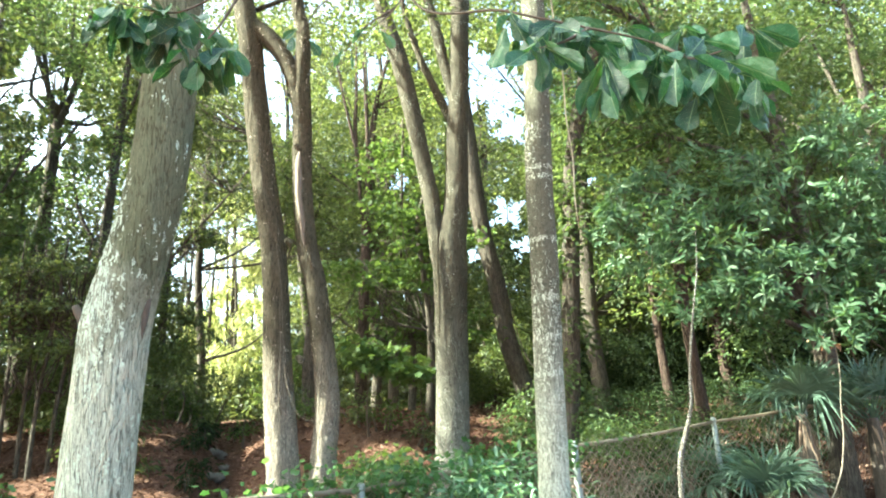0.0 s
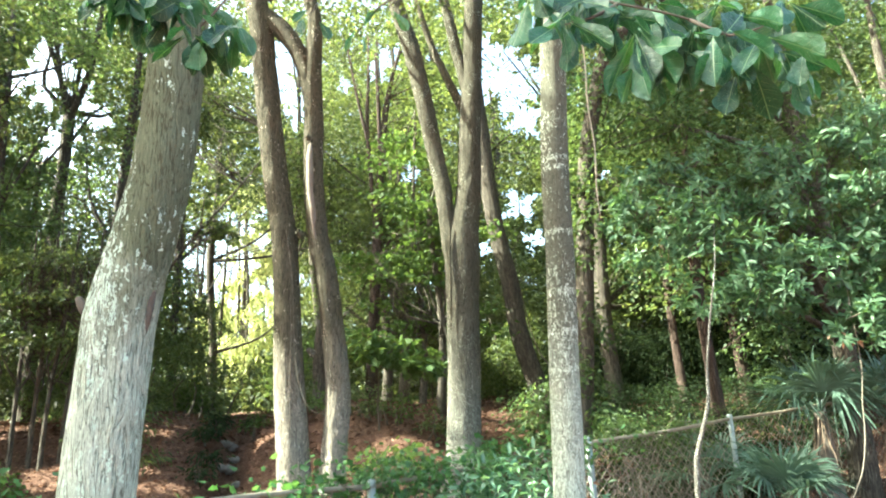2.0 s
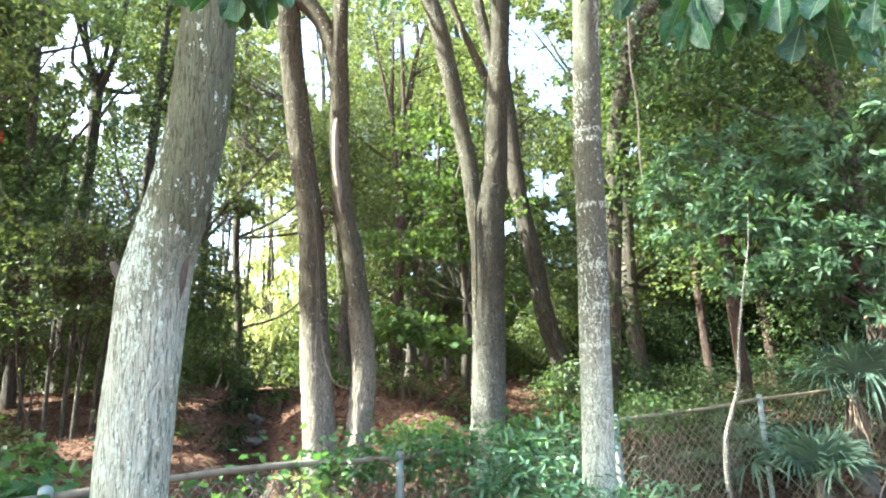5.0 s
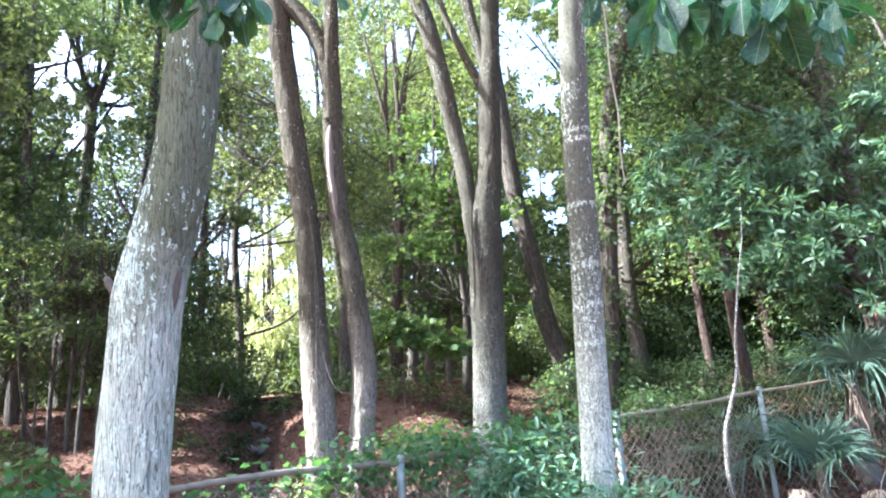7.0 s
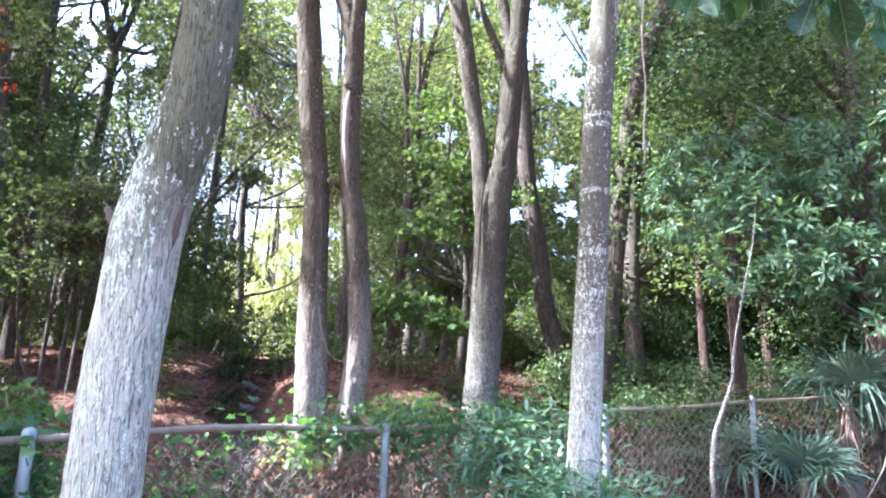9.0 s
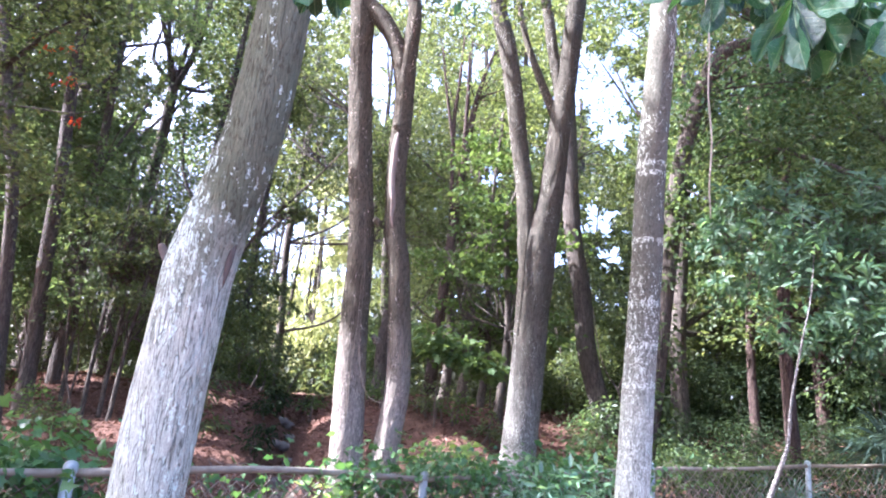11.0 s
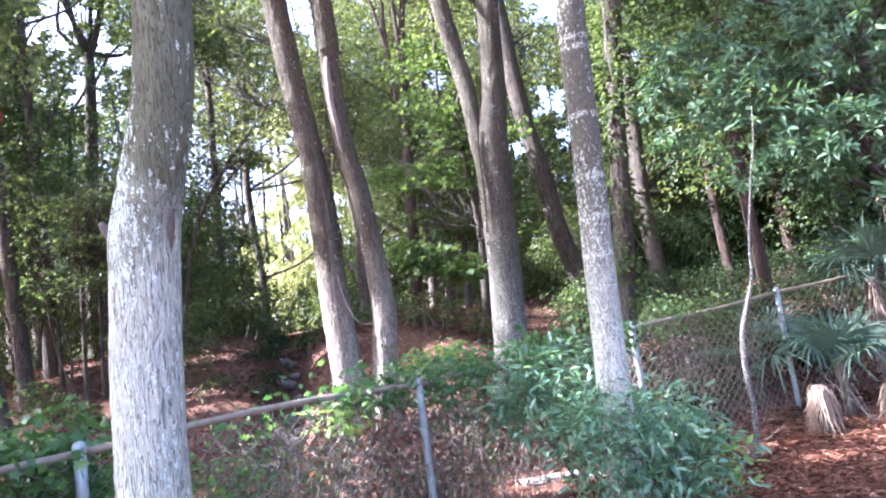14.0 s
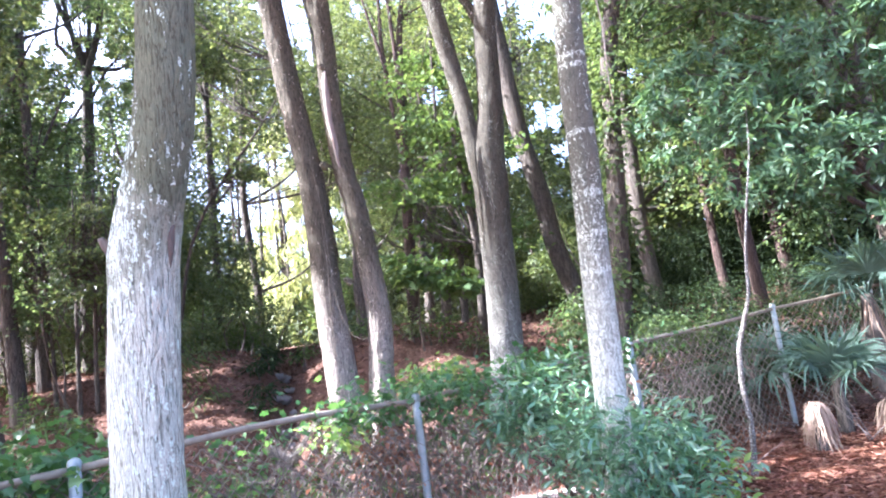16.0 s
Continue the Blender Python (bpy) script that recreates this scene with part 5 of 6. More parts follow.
understory("maple_sapling", "bright green young maple with layered leaves", (-1.6, 11.4), [((-1.55, 11.0, 2.75), (0.55, 0.4, 0.16)), ((-1.1, 11.0, 2.6), (0.45, 0.35, 0.14)), ((-0.8, 11.1, 2.45), (0.3, 0.3, 0.12)), ((-1.75, 11.1, 2.95), (0.3, 0.3, 0.12))], 46, M_MAPLE, 140, leaf=0.13, per=16, spread=0.13, shape=LEAF_LOBED, slim=0.75, stems=1, cat="sapling")

# ---- chain-link fence ----
FENCE = [(-4.45, 0.54), (-2.23, 3.25), (-0.79, 5.0), (1.09, 7.2), (3.0, 8.5), (4.42, 9.15), (6.9, 10.25), (9.6, 11.4)]
RAIL_Z = [1.17, 1.205, 1.195, 1.33, 1.47, 1.58, 1.72, 1.85]


def wire_mesh(a, za, b, zb, seed):
    """Woven diamond wire between two posts, as zigzag strands."""
    rng = np.random.default_rng(seed)
    a, b = np.array(a), np.array(b)
    ln = np.linalg.norm(b - a)
    d = (b - a) / ln
    nrm = np.array([-d[1], d[0]])
    cell, pieces = 0.057, []
    for k in range(int(ln / cell)):
        s0 = (k + 0.5) * cell
        top = za + (zb - za) * s0 / ln - 0.02
        low = max(gz(*(a + d * s0)), 0.0) + 0.03
        m = max(4, int((top - low) / (cell * 0.95)))
        i = np.arange(m + 1)
        s = s0 + np.where((i + k) % 2, 0.5, -0.5) * cell * 1.03
        sag = 0.03 * np.sin(s0 * 3 + i * 0.15) + 0.02 * np.sin(s0 * 7.0)
        p = np.column_stack([a[0] + d[0] * s + nrm[0] * (sag + 0.003 * (-1.0) ** i), a[1] + d[1] * s + nrm[1] * (sag + 0.003 * (-1.0) ** i), low + (top - low) * i / m])
        r = 0.0035
        q = np.concatenate([p + [nrm[0] * r, nrm[1] * r, r * 0.8], p - [nrm[0] * r, nrm[1] * r, -r * 0.8], p - [0, 0, r * 1.6]])
        n, t = m + 1, []
        for u, w in ((0, n), (n, 2 * n), (2 * n, 0)):
            e = np.arange(m)
            t += [np.column_stack([u + e, u + e + 1, w + e + 1]), np.column_stack([u + e, w + e + 1, w + e])]
        pieces.append((q, np.concatenate(t)))
    return joined("chain_link_mesh", pieces)


def cap_mesh(x, y, z, r):
    return tube([(x, y, z - 0.02), (x, y, z + 0.012), (x, y, z + 0.03), (x, y, z + 0.04)], [r, r, r * 0.75, r * 0.15], sides=14, step=0.01)


fence = thing("chain_link_fence", (*FENCE[3], gz(*FENCE[3])), "old vine-covered chain-link fence with galvanised posts and a rusty top rail", "fence")
for i, ((x, y), z) in enumerate(zip(FENCE, RAIL_Z)):
    lean = 0.02 if i == 3 else 0.0
    post = tube_part("post", [(x + lean, y, gz(x, y) - 0.1), (x + lean * 0.5, y, z * 0.5), (x, y, z + 0.01)], [0.03, 0.03, 0.03] if i != 3 else [0.036] * 3, M_STEEL, fence, "grey galvanised fence post", sides=16, step=0.2)
    part("cap", tri_mesh("cap", *cap_mesh(x, y, z + 0.02, 0.034)), M_STEEL, post)
for i in range(len(FENCE) - 1):
    (ax, ay), (bx, by) = FENCE[i], FENCE[i + 1]
    za, zb = RAIL_Z[i], RAIL_Z[i + 1]
    sag = {1: 0.04, 3: -0.02}.get(i, -0.01)
    tube_part("top_rail", [(ax, ay, za), ((ax + bx) / 2, (ay + by) / 2, (za + zb) / 2 + sag), (bx, by, zb)], [0.021] * 3, M_RAIL, fence, "rusty weathered top rail", sides=10, step=0.15)
    part("chain_link_mesh", wire_mesh((ax, ay), za, (bx, by), zb, i), M_WIRE, fence, smooth=False)
# slanting end brace at the corner post
tube_part("brace", [(1.02, 7.1, 1.36), (1.09, 7.16, 1.31), (1.30, 7.36, 1.34), (1.62, 7.58, 1.37)], [0.012, 0.016, 0.014, 0.01], M_RAIL, fence, sides=8, step=0.05)


def along_fence(s):
    """A place on the fence at a share s of each stretch: integer part the stretch."""
    i = min(len(FENCE) - 2, int(s))
    f = s - i
    a, b = np.array(FENCE[i]), np.array(FENCE[i + 1])
    return a + (b - a) * f, RAIL_Z[i] + (RAIL_Z[i + 1] - RAIL_Z[i]) * f


def dead_tangle():
    rng = np.random.default_rng(150)
    pieces = []
    for k in range(520):
        s = rng.choice([rng.uniform(1.3, 1.7), rng.uniform(1.6, 2.2), rng.uniform(1.8, 3.0), rng.uniform(2.0, 3.0), rng.uniform(3.0, 4.0)])
        p, zt = along_fence(s)
        off = abs(rng.normal()) * 0.17 + 0.015
        z = rng.uniform(0.05, zt - 0.05)
        pts = [np.array([p[0] - off * 0.7, p[1] + off * 0.7, z])]
        d = unit(np.array([rng.normal() * 0.7, rng.normal() * 0.5, rng.normal() * 0.9]))
        for _ in range(rng.integers(3, 7)):
            d = unit(d + rng.normal(size=3) * 0.55 - [0, 0, 0.12])
            q = pts[-1] + d * rng.uniform(0.08, 0.2)
            q[2] = min(max(q[2], 0.03), zt + 0.05)
            pts.append(q)
        r = rng.uniform(0.0018, 0.0055)
        pieces.append(tube(pts, np.linspace(r, r * 0.5, len(pts)), sides=4, step=0.09))
    for k in range(330):
        # arching brush stems standing behind the wire
        s = rng.choice([rng.uniform(1.45, 3.0), rng.uniform(1.6, 3.0), rng.uniform(1.6, 3.0), rng.uniform(3.0, 3.9)])
        if 2.35 < s < 2.85 and k % 4:
            continue
        p, zt = along_fence(s)
        o = abs(rng.normal()) * 0.4 + 0.15
        x, y = p[0] - o * 0.72, p[1] + o * 0.68
        h = zt * rng.uniform(0.45, 1.02)
        bx, by = rng.normal() * 0.22, rng.normal() * 0.18
        z0 = gz(x, y)
        r = rng.uniform(0.002, 0.006)
        pieces.append(tube([(x, y, z0), (x + bx * 0.3, y + by * 0.3, z0 + (h - z0) * 0.6), (x + bx, y + by, h), (x + bx * 2.0, y + by * 1.6, h * rng.uniform(0.6, 1.0))], [r, r * 0.9, r * 0.6, r * 0.3], sides=4, step=0.16))
    ob = part("dead_vines", joined("dead_vines", pieces), M_TANGLE)
    tagged(ob, "tangle of dry brown vine stems woven through the fence", "dead vines", kind="stuff")
    c = np.array([[along_fence(s)[0][0] + rng.normal() * 0.12, along_fence(s)[0][1] + 0.1 + rng.normal() * 0.1, rng.uniform(0.1, 1.0)] for s in rng.uniform(1.5, 3.2, 90)])
    ob = part("dead_vine_leaves", tri_mesh("dead_vine_leaves", *spray(rng, c, 9, 0.09, 0.055, slim=0.6, droop=0.8, flat=1.0)), M_RUST, None, smooth=False)
    tagged(ob, "withered russet leaves caught in the fence vines", "dead leaves", kind="stuff")
    c = np.array([-1.12, 5.05, 0.88]) + rng.normal(size=(46, 3)) * [0.13, 0.08, 0.13]
    ob = part("dead_leaf_bunch", tri_mesh("dead_leaf_bunch", *spray(rng, c, 9, 0.05, 0.06, slim=0.6, droop=0.9, flat=1.0)), M_RUST, None, smooth=False)
    tagged(ob, "bunch of curled russet leaves hanging behind the fence wire", "dead leaves", kind="stuff")


dead_tangle()


def green_vines(name, label, centres, per, spread, leaf, material, seed, shape=LEAF_LOBED, slim=0.8, flat=0.8, droop=0.4):
    rng = np.random.default_rng(seed)
    ob = part(name, tri_mesh(name, *spray(rng, np.array(centres), per, spread, leaf, slim=slim, shape=shape, flat=flat, droop=droop, tilt=0.8)), material, None, smooth=False)
    return tagged(ob, label, "vine", kind="stuff")


rng2 = np.random.default_rng(160)
ivy = []
for _ in range(300):
    s = rng2.uniform(0.35, 1.06)
    p, zt = along_fence(s)
    o = abs(rng2.normal()) * 0.35
    ivy.append((p[0] - o * 0.8, p[1] + o * 0.7, zt - 0.55 + 0.6 * rng2.random() * (1.2 - 0.2 * s) + 0.03))
green_vines("ivy", "dark green ivy heaped over the fence", ivy[:300], 20, 0.11, 0.066, M_IVY, 161)
for _ in range(34):
    s = rng2.uniform(1.05, 1.6)
    p, zt = along_fence(s)
    o = 0.2 + abs(rng2.normal()) * 0.35
    ivy.append((p[0] - o * 0.75, p[1] + o * 0.68, rng2.uniform(0.15, 0.95) * zt))
green_vines("ivy", "dark green ivy crowding the wire from behind", ivy[300:], 14, 0.11, 0.065, M_IVY, 166)
top = []
for _ in range(85):
    s = rng2.uniform(1.45, 3.0)
    p, zt = along_fence(s)
    top.append((p[0] + rng2.normal() * 0.05, p[1] + abs(rng2.normal()) * 0.1, zt + rng2.normal() * 0.05))
green_vines("fence_vine", "green vine creeping along the fence's top rail", top, 9, 0.07, 0.06, M_IVY, 162)
mound = [(-0.72 + rng2.normal() * 0.22, 5.15 + rng2.normal() * 0.15, 1.20 + rng2.normal() * 0.10) for _ in range(34)] + [(-0.35 + rng2.normal() * 0.3, 5.6 + rng2.normal() * 0.15, 1.2 + rng2.normal() * 0.08) for _ in range(30)] + [(0.3 + rng2.normal() * 0.35, 6.5 + rng2.normal() * 0.15, 1.28 + rng2.normal() * 0.07) for _ in range(24)]
green_vines("vine_mound", "leafy green vine mounded over the fence", mound, 16, 0.09, 0.05, M_IVY, 163)
lime = [(-1.22 + rng2.normal() * 0.1, 4.42 + rng2.normal() * 0.06, 1.07 + rng2.normal() * 0.05) for _ in range(9)] + [(-0.86 + rng2.normal() * 0.05, 5.2, 1.42 + rng2.normal() * 0.05) for _ in range(4)] + [(-0.55 + rng2.normal() * 0.06, 5.4, 1.42 + rng2.normal() * 0.03) for _ in range(7)]
green_vines("young_vine", "lime-green young vine leaves catching the sun", lime, 9, 0.05, 0.052, M_LIME, 164)
high = []
for _ in range(170):
    s = rng2.choice([rng2.uniform(3.05, 3.95), rng2.uniform(3.05, 5.0)])
    p, zt = along_fence(s)
    high.append((p[0], p[1] + 0.1 + abs(rng2.normal()) * 0.12, zt - 0.04 + rng2.normal() * 0.11))
green_vines("fence_vine", "sparse dull green vine hanging on the fence by the palmettos", high, 9, 0.09, 0.06, M_OLIVE, 165, LEAF_SMALL, 0.4)


def shrub():
    rng = np.random.default_rng(170)
    sh = thing("shrub", (0.42, 5.15, 0), "evergreen shrub with glossy narrow leaves growing against the slender trunk", "shrub")
    blobs = [((-0.05, 5.25, 1.0), (0.33, 0.25, 0.26)), ((0.28, 5.2, 1.12), (0.32, 0.28, 0.26)), ((0.5, 4.5, 0.82), (0.34, 0.2, 0.28)), ((0.85, 4.95, 0.72), (0.3, 0.28, 0.25)), ((1.1, 5.0, 0.55), (0.26, 0.25, 0.24)), ((0.3, 5.0, 0.78), (0.34, 0.26, 0.24)), ((0.6, 4.55, 0.45), (0.4, 0.2, 0.25)), ((0.95, 4.7, 0.3), (0.3, 0.25, 0.22)), ((-0.15, 5.3, 0.9), (0.2, 0.2, 0.16))]
    for c, r in blobs:
        s = np.array([0.42 + rng.normal() * 0.05, 5.1 + rng.normal() * 0.05, -0.03])
        c = np.array(c)
        tube_part("stem", [s, (s + c) / 2 + rng.normal(size=3) * 0.05, c], [0.014, 0.009, 0.003], M_TWIG, sh, sides=6, step=0.12)
    pts = blob_points(rng, blobs, 330, 0.5)
    foliage_part("foliage", spray(rng, pts, 12, 0.09, 0.084, slim=0.31, droop=0.15, flat=0.8, shape=LEAF_OBLONG, tilt=0.5), M_SHRUB, sh)
    tips = np.array([(1.28, 4.95, 0.5), (1.36, 4.95, 0.42), (1.22, 4.9, 0.62), (1.3, 4.9, 0.3)])
    foliage_part("young_shoot", spray(rng, tips, 14, 0.06, 0.08, slim=0.36, droop=-0.2, flat=0.9, shape=LEAF_OBLONG), M_LIME, sh, "pale lime-green young shoots")["kind"] = "stuff"


shrub()

# ---- palmettos, stumps, saplings, hanging vines ----


def frond_mesh(base, way, stalk, fan, blades, rng, droop=0.55):
    """A fan-shaped palm leaf: a stalk and stiff folded blades spreading from its end."""
    base, way = np.array(base, float), unit(np.array(way, float))
    hub = base + way * stalk + np.array([0, 0, -0.08 * stalk])
    pet = tube([base, base + way * stalk * 0.5 + [0, 0, 0.03], hub], [0.012, 0.009, 0.007], sides=5, step=0.1)
    side = unit(np.cross(way, [0, 0, 1.0]) + rng.normal(size=3) * 0.3)
    up = unit(np.cross(side, way))
    reach = rng.uniform(1.5, 1.95)
    angles = np.linspace(-reach, reach, blades) + rng.normal(size=blades) * 0.025
    v, t = [hub], []
    for a in angles:
        ln = fan * (0.72 + 0.28 * math.cos(a * 0.7)) * rng.uniform(0.86, 1.1)
        lift = 0.22 + 0.08 * rng.normal()
        d = unit(way * math.cos(a) + side * math.sin(a) + up * lift)
        s = unit(np.cross(d, up + rng.normal(size=3) * 0.15))
        fall, n = droop * rng.uniform(0.6, 1.5), len(v)
        snap = rng.random() < 0.18
        for f, w in ((0.18, 0.013), (0.42, 0.017), (0.68, 0.013), (0.88, 0.007), (1.0, 0.001)):
            bend = fall * ln * f ** 2.6 + (0.35 * ln * max(0.0, f - 0.6) if snap else 0.0)
            c = hub + d * ln * f - np.array([0, 0, bend])
            v += [c - s * w + up * w * 0.35, c - up * w * 0.15, c + s * w + up * w * 0.35]
        t += [(0, n + 1, n), (0, n + 2, n + 1)]
        for q in range(4):
            for e in (0, 1):
                p = n + 3 * q + e
                t += [(p, p + 1, p + 4), (p, p + 4, p + 3)]
    return pet, tri_mesh("frond", v, t)


def hang_strip(top, r, ln, rng, parent):
    """One dry frond strip folded over and hanging from a palm's crown."""
    an = rng.uniform(0, 6.28)
    d, q = np.array([math.cos(an), math.sin(an), 0]), np.array([-math.sin(an), math.cos(an), 0])
    w, bulge, skew = rng.uniform(0.004, 0.012), rng.uniform(0.5, 1.3), rng.normal() * 0.05
    row, t = [], []
    for f, o, e in ((-0.03, 0.0, 0.7), (0.03, 0.5, 1.0), (0.3, 0.85, 0.9), (0.7, 1.05, 0.7), (1.0, 1.2, 0.2)):
        c = np.array(top) + d * (r * 0.12 + o * r * 0.75 * bulge) - [0, 0, f * ln] + q * (rng.normal() * 0.01 + skew * f * 1.5)
        row += [c - q * w * e, c + d * 0.005, c + q * w * e]
    for i in range(4):
        for j in (0, 1):
            p = 3 * i + j
            t += [(p, p + 1, p + 4), (p, p + 4, p + 3)]
    part("dead_frond_strip", tri_mesh("dead_frond_strip", row, t), M_DRY, parent, smooth=False)


def palmetto(x, y, fronds, stalk, fan, seed, label, lift=0.0, z=None, droop=0.4, rise=0.05):
    rng = np.random.default_rng(seed)
    zb = gz(x, y) if z is None else z
    pm = thing("palmetto", (x, y, zb), label, "palmetto", "palmettos by the fence")
    tall = lift > 0.6
    tube_part("trunk", [(x, y, gz(x, y) - 0.05), (x, y, zb + 0.2), (x, y, zb + 0.32 + lift)], [0.15, 0.13, 0.07] if tall else [0.08, 0.07, 0.05], M_FIBRE if tall else M_BARK_FAR, pm, sides=16, step=0.05, lumps=0.05)
    for k in range(46 if tall else 0):
        hang_strip((x, y, zb + 0.25 + lift), 0.12, rng.uniform(0.35, 0.8), rng, pm)
    for k in range(fronds):
        an = k * 2.39996 + rng.random() * 0.4
        el = rng.uniform(rise, 1.3)
        way = (math.cos(an) * math.cos(el), math.sin(an) * math.cos(el), math.sin(el))
        pet, fr = frond_mesh((x, y, zb + 0.25 + lift), way, stalk * rng.uniform(0.8, 1.15), fan * rng.uniform(0.85, 1.12), 28, rng, droop)
        f = part("frond", fr, M_PALM, pm, smooth=False)
        part("stalk", tri_mesh("stalk", *pet), M_PALM, f)
    return pm


palmetto(3.34, 8.0, 9, 0.32, 0.66, 180, "blue-green palmetto with stiff spreading fan fronds before the fence", 0.3, droop=0.36, rise=0.3)
palmetto(2.7, 8.75, 5, 0.4, 0.66, 181, "palmetto with fan fronds behind the chain-link fence", 0.35, droop=0.3)
palmetto(4.3, 9.0, 9, 0.46, 0.72, 182, "tall palmetto with dark fan fronds and a fibrous trunk", 0.86, droop=0.45, rise=0.4)
palmetto(5.3, 9.2, 10, 0.55, 0.8, 183, "tall palmetto with dark fan fronds and a fibrous trunk", 0.7, droop=0.3, rise=0.4)


def palm_stump(x, y, h, r, seed, label):
    rng = np.random.default_rng(seed)
    st = thing("palm_stump", (x, y, gz(x, y)), label, "stump", "palm stumps")
    z = gz(x, y)
    tube_part("core", [(x, y, z - 0.05), (x, y, z + h * 0.5), (x + 0.02, y, z + h * 0.98)], [r * 0.5, r * 0.45, r * 0.5], M_BARK_FAR, st, sides=16, step=0.05, lumps=0.06)
    for k in range(120):
        hang_strip((x + rng.normal() * r * 0.25, y + rng.normal() * r * 0.2, z + h * rng.uniform(0.9, 1.04)), r, h * rng.uniform(0.35, 1.0), rng, st)


palm_stump(2.80, 7.3, 0.47, 0.11, 190, "palm stump topped and skirted with dry straw-coloured frond strips")
palm_stump(3.66, 7.55, 0.38, 0.14, 191, "low palm stump with frayed brown frond strips")

sap = thing("pale_sapling", (1.97, 6.8, 0), "thin crooked sapling with pale mottled bark on the pine straw", "sapling")
tube_part("trunk", [(1.97, 6.8, -0.05), (1.975, 6.8, 0.05), (2.02, 6.8, 0.44), (2.01, 6.8, 0.76), (2.04, 6.8, 1.13), (2.13, 6.8, 1.4), (2.22, 6.8, 1.66), (2.27, 6.8, 2.05), (2.40, 6.85, 2.6), (2.52, 6.9, 3.05), (2.62, 7.0, 3.6)],
          [0.05, 0.031, 0.026, 0.025, 0.024, 0.022, 0.017, 0.013, 0.009, 0.006, 0.003], M_PALE_BARK, sap, sides=20, step=0.03, lumps=0.02, furrow=0.0012, grain=50)
rs = np.random.default_rng(192)
foliage_part("foliage", spray(rs, np.array([(2.6, 6.95, 3.5), (2.5, 6.9, 3.2), (2.75, 7.0, 3.4)]), 16, 0.12, 0.11, slim=0.36, shape=LEAF_OBLONG), M_BAY, sap)

vn = thing("climbing_vine", (-2.45, 9.0, 0.7), "thin pale vine looping between the twin trunks", "vine")
tube_part("stem", [(-2.60, 9.02, 4.4), (-2.50, 9.01, 3.6), (-2.47, 8.99, 3.0), (-2.45, 8.98, 2.6), (-2.40, 8.96, 2.25), (-2.30, 8.95, 1.95), (-2.17, 8.95, 1.80), (-1.98, 9.0, 1.77), (-1.86, 9.04, 1.80)], [0.002, 0.002, 0.0024, 0.0026, 0.0028, 0.003, 0.003, 0.003, 0.0025], M_VINE, vn, sides=7, step=0.05)
tube_part("stem", [(-2.52, 8.98, 3.4), (-2.50, 8.985, 2.8), (-2.52, 8.975, 2.2), (-2.50, 8.975, 1.5)], [0.002, 0.003, 0.003, 0.003], M_VINE, vn, sides=6, step=0.08)

hv = thing("hanging_vine", (0.49, 2.4, 2.33), "thin bare vine hanging down from the branches", "vine")
tube_part("stem", [(0.51, 2.4, 2.33), (0.507, 2.4, 2.45), (0.517, 2.4, 2.62), (0.508, 2.4, 2.8), (0.515, 2.4, 3.0), (0.505, 2.42, 3.3), (0.50, 2.44, 4.08)], [0.0018, 0.0032, 0.0031, 0.0034, 0.0032, 0.0032, 0.004], M_VINE, hv, sides=7, step=0.03, lumps=0.03)

rv = thing("leaning_vine", (3.42, 7.0, 0.1), "thin pale vine curving up from beside the palm stump", "vine")
tube_part("stem", [(3.36, 7.0, 0.02), (3.42, 7.0, 0.52), (3.56, 7.0, 0.78), (3.66, 7.0, 0.97), (3.74, 7.0, 1.27), (3.78, 7.0, 1.6), (3.84, 7.0, 2.0), (3.9, 7.1, 2.8)], [0.007, 0.006, 0.006, 0.006, 0.006, 0.005, 0.004, 0.003], M_VINE, rv, sides=7, step=0.05)

lv = thing("twisted_vine", (1.5, 12.6, gz(1.5, 12.6)), "brown twisted vine at the foot of the leaning tree", "vine")
for pts in ([(1.55, 12.6, 1.3), (1.46, 12.6, 2.0), (1.38, 12.6, 2.4), (1.18, 12.8, 2.75), (1.05, 13.1, 3.3), (0.95, 13.2, 4.0)], [(1.38, 12.6, 2.4), (1.5, 12.6, 2.7), (1.66, 12.7, 3.1), (1.7, 12.8, 3.8)], [(1.25, 12.6, 1.3), (1.22, 12.6, 1.8), (1.32, 12.7, 2.3)]):
    tube_part("stem", pts, np.linspace(0.022, 0.008, len(pts)), M_TWIG, lv, sides=7, step=0.1, lumps=0.05)

log = thing("fallen_log", (-3.75, 10.5, gz(-3.75, 10.5)), "short weathered pale log lying across the gully bed", "log")
tube_part("log_body", [(-4.2, 10.42, gz(-4.2, 10.42) + 0.03), (-3.8, 10.5, gz(-3.8, 10.5) + 0.12), (-3.35, 10.55, gz(-3.35, 10.55) + 0.02)], [0.075, 0.085, 0.07], M_VINE, log, sides=14, step=0.05, lumps=0.05)


